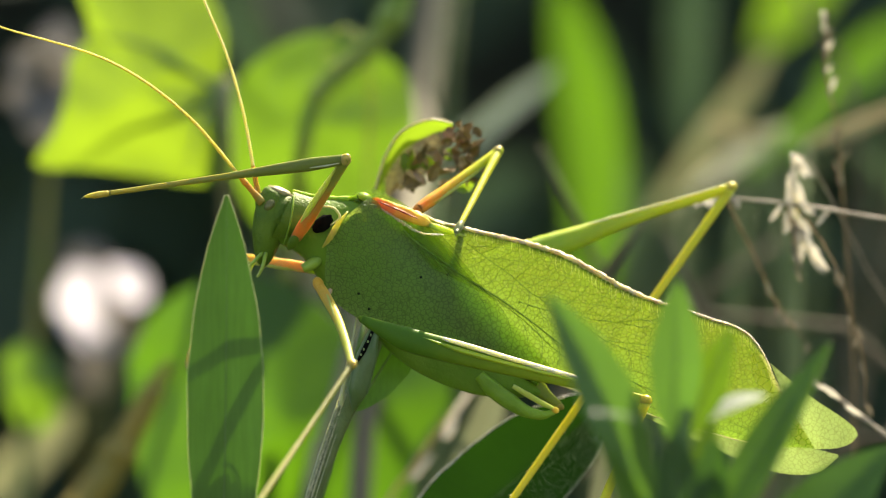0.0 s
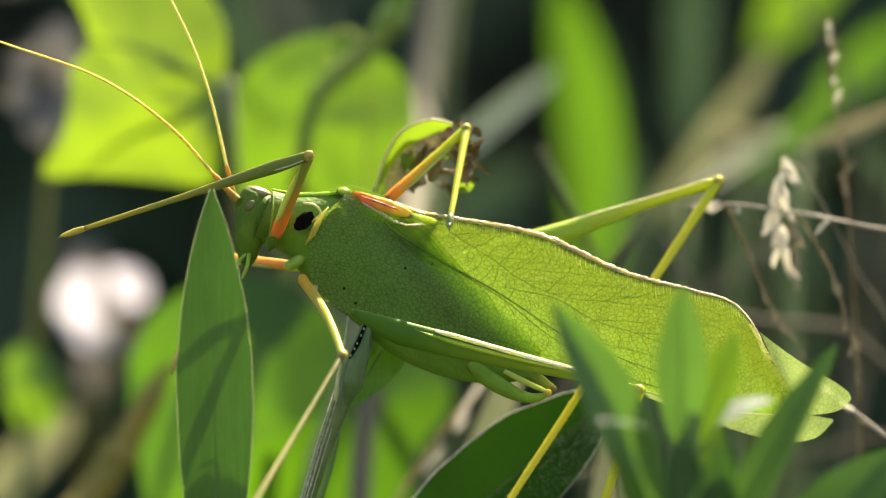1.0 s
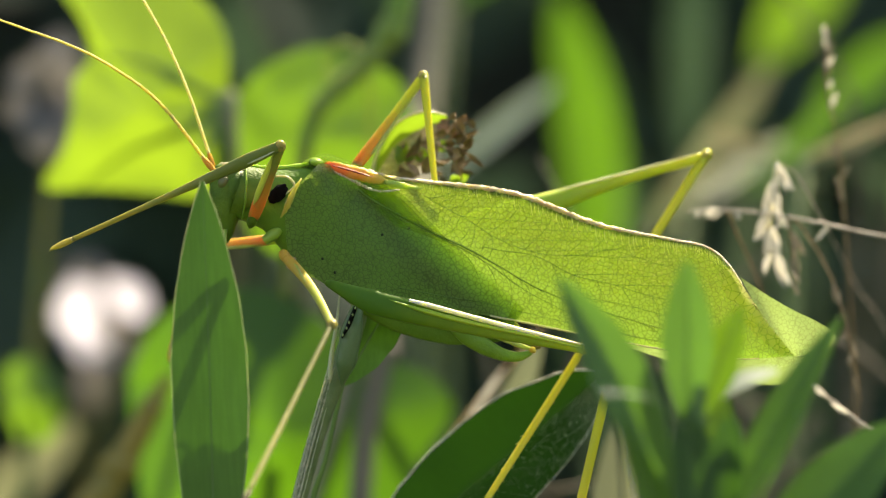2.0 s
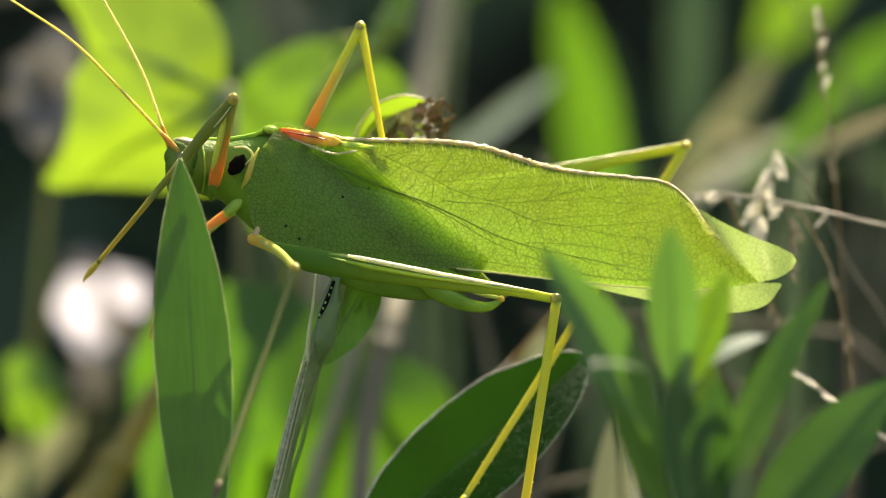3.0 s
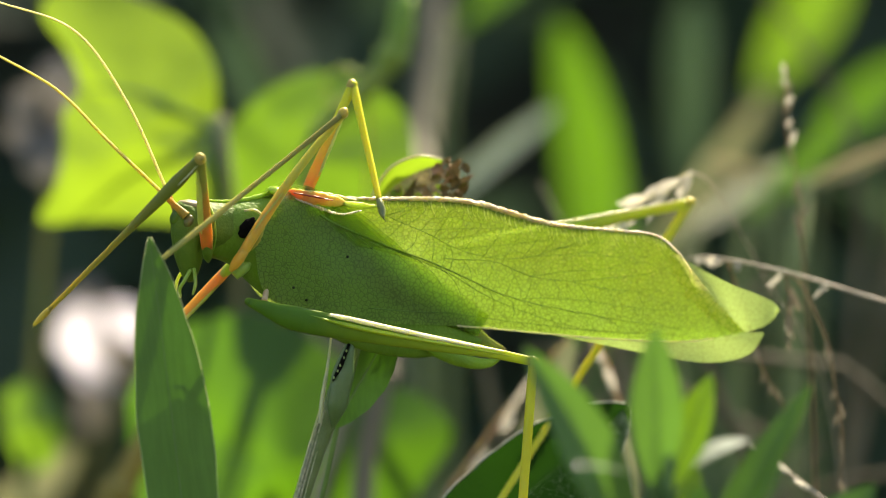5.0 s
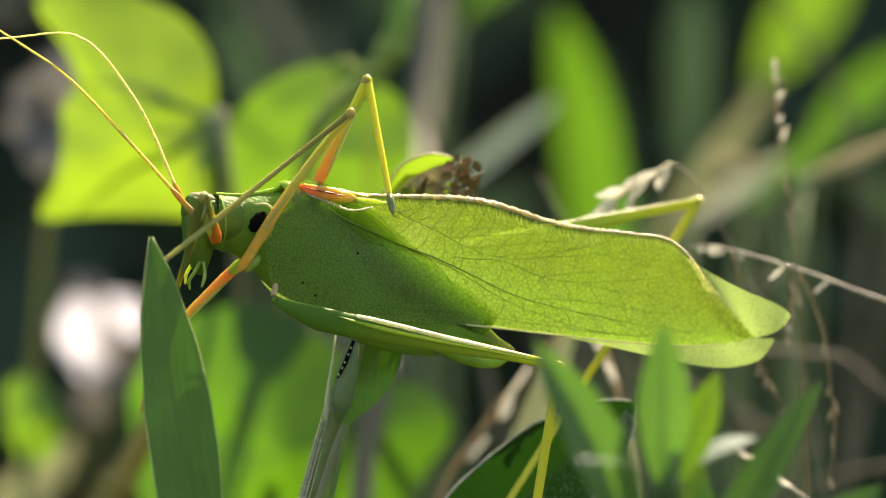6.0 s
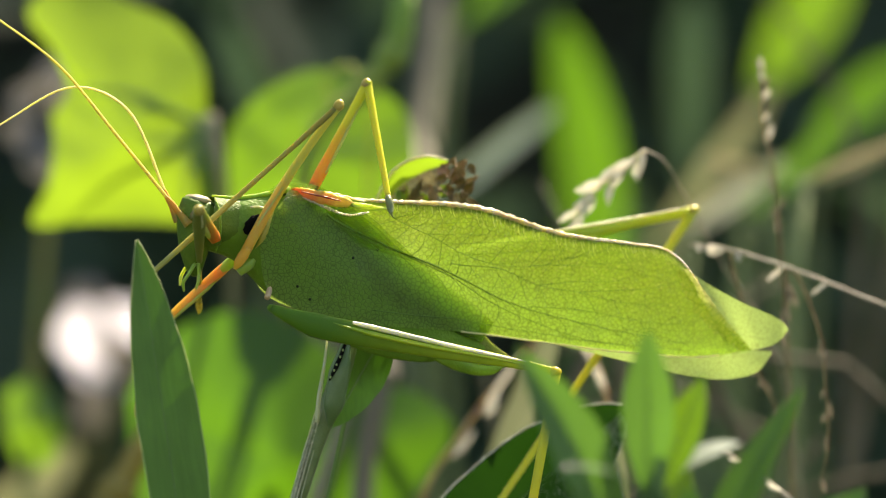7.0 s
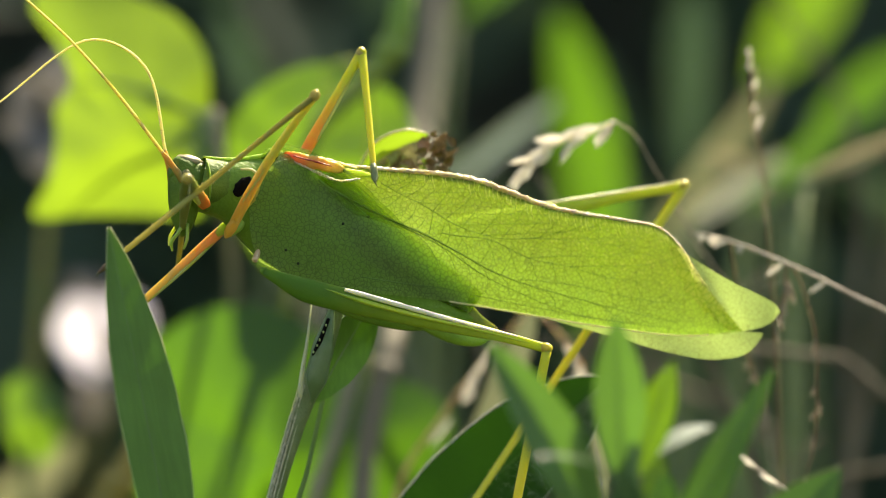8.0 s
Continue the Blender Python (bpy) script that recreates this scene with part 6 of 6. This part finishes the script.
STEM_ROWS = [
    (0, -8.5, -12.5, -11.5, -22.0),
    (0.5, -12.4, -8.0, -15.8, -22.0),
    (1, -9.0, -11.9, -11.9, -21.9),
    (2.5, -10.1, -9.4, -12.8, -20.5),
    (3, -11.6, -7.9, -14.8, -21.4),
    (3.5, -12.7, -8.0, -15.7, -21.4),
    (4, -8.7, -12.1, -10.5, -20.0),
    (4.5, -9.4, -11.5, -11.2, -18.9),
    (5, -10.4, -10.6, -12.5, -18.6),
    (6.5, -10.6, -10.3, -12.9, -19.5),
    (7, -10.7, -10.7, -12.8, -18.8),
    (7.5, -12.7, -9.0, -15.4, -19.5),
    (8, -12.2, -9.0, -14.9, -19.3),
]
WITHERED_ROWS = [
    (0, -2.0, 11.7),
    (0.5, -6.1, 15.4),
    (1, -2.0, 11.8),
    (2.5, -3.0, 13.0),
    (3, -4.6, 14.5),
    (3.5, -6.1, 14.4),
    (4, -1.2, 10.2),
    (4.5, -2.3, 10.8),
    (5, -3.0, 11.9),
    (6.5, -2.5, 12.1),
    (7, -2.5, 11.7),
    (7.5, -4.8, 13.6),
    (8, -4.3, 13.6),
]
DARK_ROWS = [
    (0, 14.2, -13.0),
    (0.5, 11.1, -8.4),
    (1, 13.9, -12.7),
    (2.5, 12.9, -10.1),
    (3, 11.9, -8.7),
    (3.5, 10.8, -8.7),
    (4, 16.7, -13.0),
    (4.5, 16.5, -11.9),
    (5, 15.7, -10.4),
    (6.5, 15.5, -10.2),
    (7, 15.5, -10.7),
    (7.5, 13.7, -8.6),
    (8, 13.7, -8.7),
]
SPRAY_ROWS = [
    (0, 0.1, -18.9),
    (2.5, 3.0, -16.6),
    (3.5, 3.6, -16.4),
    (4.5, 6.0, -14.8),
    (6.5, 5.4, -13.3),
    (8, 2.0, -12.2),
]
SPRAY_TWO_ROWS = [
    (0, 17.0, -13.0),
    (2.5, 17.4, -11.4),
    (4.5, 16.9, -10.5),
    (6.5, 16.6, -10.1),
    (8, 14.1, -11.0),
]
LYING_ROWS = [
    (0, 36.7, -14.0),
    (3, 34.6, -12.3),
    (4, 33.6, -15.0),
    (5, 32.0, -17.2),
    (6.5, 29.4, -17.6),
    (8, 28.9, -17.4),
]
SPRIG_ROWS = [
    (0, 18.6, -2.4, 30.5, -8.0),
    (0.2, 17.5, -0.4, 29.6, -5.6),
    (0.4, 16.8, 1.8, 28.9, -3.2),
    (0.5, 16.8, 2.1, 28.9, -3.1),
    (0.7, 17.7, 0.1, 29.7, -5.1),
    (0.9, 19.0, -3.0, 30.6, -8.3),
    (1, 18.9, -2.8, 30.5, -7.9),
    (1.2, 18.2, -1.0, 29.7, -6.1),
    (1.7, 18.9, -0.8, 30.5, -5.8),
    (2.5, 19.5, 0.0, 31.4, -5.0),
    (3, 18.0, 2.4, 29.6, -2.2),
    (3.5, 16.8, 1.7, 28.9, -2.6),
    (4, 18.9, -2.6, 31.0, -8.4),
    (4.5, 18.2, -3.0, 30.1, -8.3),
    (5, 16.8, -3.2, 28.5, -8.1),
    (6.5, 17.1, -2.9, 28.3, -8.0),
    (7, 16.2, -3.5, 27.8, -8.5),
    (7.5, 14.2, -2.9, 26.0, -6.9),
    (8, 13.7, -2.9, 25.8, -7.6),
]
HEAD_ROWS = [
    (0, 32.5, 9.0, 33.8, -0.5),
    (0.5, 28.3, 10.9, 28.3, 2.2),
    (1, 31.7, 8.7, 31.4, -0.9),
    (2.5, 30.6, 8.6, 29.6, -1.5),
    (3, 31.0, 9.8, 29.3, 1.7),
    (3.5, 27.2, 12.3, 25.1, 4.4),
    (4, 27.7, 9.5, 24.0, 2.2),
    (4.5, 21.4, 10.1, 14.5, 6.7),
    (5, 23.2, 10.8, 17.7, 6.8),
    (6.5, 20.1, 11.5, 13.5, 6.4),
    (7, 18.8, 12.7, 13.0, 7.2),
    (7.5, 19.3, 12.8, 13.0, 8.0),
    (8, 15.9, 14.8, 7.7, 10.9),
]
ARCH_ROWS = [
    (0, 32.4, 4.2, 40.8, 2.5),
    (0.5, 32.4, 4.4, 40.8, 2.7),
    (1, 32.4, 3.6, 40.8, 1.6),
    (2.5, 32.4, 4.0, 40.8, 1.9),
    (3, 32.4, 4.8, 40.8, 2.5),
    (3.5, 32.4, 5.2, 40.8, 3.7),
    (4, 32.4, 4.4, 40.8, 1.9),
    (4.5, 32.4, -0.1, 40.8, -4.1),
    (5, 32.4, 1.3, 40.8, -1.6),
    (6.5, 32.4, 1.4, 40.8, -2.3),
    (7, 32.4, 1.6, 40.8, -2.1),
    (7.5, 32.4, 1.6, 40.8, -1.3),
    (8, 32.4, 1.4, 40.8, -3.1),
]
STRING_ROWS = [
    (0, 36.7, 22.8),
    (0.5, 35.5, 23.9),
    (1, 37.2, 21.8),
    (2.5, 36.5, 22.5),
    (3, 36.1, 23.7),
    (3.5, 34.2, 24.5),
    (4, 35.1, 23.1),
    (4.5, 33.1, 20.5),
    (5, 32.9, 21.3),
    (6.5, 31.5, 21.2),
    (7, 30.7, 21.7),
    (7.5, 30.9, 21.7),
    (8, 29.6, 22.1),
]
VINE_ROWS = [
    (0, -23.5, 17.6, -43.3, 9.2),
    (0.5, -23.5, 17.6, -43.3, 8.2),
    (1, -23.2, 17.7, -42.8, 8.1),
    (2.5, -23.0, 17.6, -43.0, 7.9),
    (3, -23.2, 17.6, -42.7, 7.4),
    (3.5, -23.7, 17.5, -43.4, 7.4),
    (4, -23.8, 17.6, -43.0, 7.2),
    (4.5, -24.0, 17.4, -43.3, 7.3),
    (5, -24.0, 17.6, -42.7, 7.3),
    (6.5, -24.6, 17.6, -43.0, 6.9),
    (7, -25.1, 17.6, -43.7, 6.7),
    (7.5, -24.8, 17.3, -43.1, 6.8),
    (8, -24.8, 17.6, -43.5, 7.0),
]
BODY_LONG = 47.8


def row_at(rows, t):
    times = [r[0] for r in rows]
    return [float(np.interp(t, times, [r[i] for r in rows])) for i in range(1, len(rows[0]))]


def gust(t):
    return row_at(GUSTS, t)


def body_line(t):
    x, z, x2, z2 = row_at(BODY, t)
    dx, dz = gust(t)
    return x + dx, z + dz, x2 + dx, z2 + dz


def body_turn(t):
    x, z, x2, z2 = row_at(BODY, t)
    return math.acos(min(math.hypot(x2 - x, z2 - z) / BODY_LONG, 1.0))


def body_pose(t):
    """The wing base goes along its line; the tail turns away about the middle of the body."""
    x, z, x2, z2 = body_line(t)
    turn = body_turn(t)
    return Matrix.Translation(Vector((x, -14 * math.sin(turn), z)) * MM) @ Matrix.Rotation(math.atan2(z - z2, x2 - x), 4, "Y") @ Matrix.Rotation(turn, 4, "Z")


def depth(t, x, z):
    """How far behind the picture plane the middle of the body lies, at that place along it."""
    bx, bz, tx, tz = body_line(t)
    long = math.hypot(tx - bx, tz - bz)
    along = ((x - bx) * (tx - bx) + (z - bz) * (tz - bz)) / long
    return math.tan(body_turn(t)) * along - 14 * math.sin(body_turn(t))


def reach(p, x, z, long, sign):
    """The end of a limb of that length that starts at p and shows towards (x, z)."""
    dx, dz = x - p.x, z - p.z
    d = math.hypot(dx, dz)
    if d >= long:
        return p + Vector((dx, 0, dz)) * (long / d)
    return p + Vector((dx, sign * math.sqrt(long * long - d * d), dz))


def millimetres(m):
    m = m.copy()
    m.translation = m.translation * MM
    return m


def move_leg(name, rows, y, femur_long, tibia_long, sign, sign2, splay=0.0):
    femur, tibia = LEGS[name]
    upper, lower = [], []
    for t, hx, hz, kx, kz, fx, fz in rows:
        back = body_pose(t).inverted()
        hip = Vector((hx, y + depth(t, hx, hz), hz))
        if splay:
            goal = Vector((kx, splay + depth(t, kx, kz), kz))
            hip = goal + (hip - goal).normalized() * femur_long
            knee = goal
            foot = knee + Vector((fx - kx, -0.45 * abs(fz - kz) if sign > 0 else 0, fz - kz)).normalized() * tibia_long
        else:
            knee = reach(hip, kx, kz, femur_long, sign)
            foot = reach(knee, fx, fz, tibia_long, sign2)
        upper.append((t, back @ millimetres(aim(hip, knee))))
        lower.append((t, back @ millimetres(aim(knee, foot))))
    walk(femur, upper)
    walk(tibia, lower)


def move_feeler(pieces, rows, y):
    keys = [[] for _ in pieces]
    for t, *v in rows:
        back = body_pose(t).inverted()
        pts = glide([Vector((v[i], y + depth(t, v[0], v[1]), v[i + 1])) for i in range(0, 8, 2)], 60)
        way = (pts[-1] - pts[-4]).normalized()
        pts += [pts[-1] + way * (0.6 * (n + 1)) for n in range(70)]
        start, k = pts[0], 0
        for piece in range(len(pieces)):
            while k < len(pts) - 1 and (pts[k] - start).length < FEELER_STEP:
                k += 1
            a, b = pts[k - 1], pts[k]
            for f in range(40):
                q = a.lerp(b, f / 39)
                if (q - start).length >= FEELER_STEP:
                    break
            end = start + (q - start).normalized() * FEELER_STEP
            keys[piece].append((t, back @ millimetres(aim(start, end))))
            start = end
    for ob, r in zip(pieces, keys):
        walk(ob, r)


def sway(ob, rows, y, lean=None, twist=(), gusts=1.0):
    """Moves a thing with its anchor; with a second point it also leans as the line between the two does. Gusts shake it on its way."""
    out = []
    first = lean
    for t in [r[0] for r in (GUSTS if gusts else rows)]:
        x, z, *far = row_at(rows, t)
        turn = 0.0
        if far:
            a = math.atan2(far[1] - z, far[0] - x)
            if first is None:
                first = a
            turn = (first - a + math.pi) % (2 * math.pi) - math.pi
        dx, dz = gust(t)
        spin = float(np.interp(t, [r[0] for r in twist], [r[1] for r in twist])) if twist else 0.0
        out.append((t, Matrix.Translation(Vector((x + dx * gusts, y, z + dz * gusts)) * MM) @ Matrix.Rotation(turn, 4, "Y") @ Matrix.Rotation(radians(spin), 4, "Z")))
    walk(ob, out)


def motions():
    walk(KATYDID, [(r[0], body_pose(r[0])) for r in GUSTS])
    move_leg("near_fore", NEAR_FORE, -3, FORE_FEMUR, FORE_TIBIA, -1, 1)
    move_leg("far_fore", FAR_FORE, 2, FORE_FEMUR, 9.5, 1, 1)
    move_leg("near_mid", NEAR_MID, -3, MID_FEMUR, MID_TIBIA, -1, -1)
    move_leg("far_mid", FAR_MID, 2, FAR_MID_FEMUR, FAR_MID_TIBIA, 1, -1)
    move_leg("near_hind", NEAR_HIND, -6, HIND_FEMUR, HIND_TIBIA, -1, 1, -8.4)
    move_leg("far_hind", FAR_HIND, 6, HIND_FEMUR, HIND_TIBIA, 1, 1, 14.5)
    move_feeler(FEELERS[0], FEELER_NEAR, -1)
    move_feeler(FEELERS[1], FEELER_FAR, 1)
    sway(LEFT_LEAF, LEFT_LEAF_ROWS, -18, twist=((0, 0), (4, 4), (6.5, 36), (8, 40)))
    sway(STEM, STEM_ROWS, 2, LEAN_STEM)
    sway(WITHERED_LEAF, WITHERED_ROWS, 12)
    sway(DARK_LEAF, DARK_ROWS, 13)
    sway(SPRIG, [(r[0], *(v * SPRIG_NEAR for v in r[1:])) for r in SPRIG_ROWS], beyond((0, -50, 0), SPRIG_NEAR).y, gusts=0.8)
    sway(NODDING, [r[:3] for r in HEAD_ROWS], 26, gusts=0.5)
    lean = [(r[0], math.atan2(r[4] - r[2], r[3] - r[1])) for r in HEAD_ROWS]
    walk(SEED_HEAD, [(t, Matrix.Rotation(lean[0][1] - a, 4, "Y")) for t, a in lean])
    sway(ARCH, ARCH_ROWS, 25, ARCH_LEAN, gusts=0.3)
    sway(STRING, STRING_ROWS, 40, gusts=0.3)
    sway(SPRAY, SPRAY_ROWS, 59, gusts=0.3)
    sway(SPRAY_TWO, SPRAY_TWO_ROWS, 50, gusts=0.3)
    sway(LYING, LYING_ROWS, 20, gusts=0.3)
    sway(VINE, VINE_ROWS, 100, gusts=0.0)


ARCH_LEAN = math.atan2(-4.6, 8.2)
LEAN_STEM = math.atan2(-13.4, -2.95)
motions()
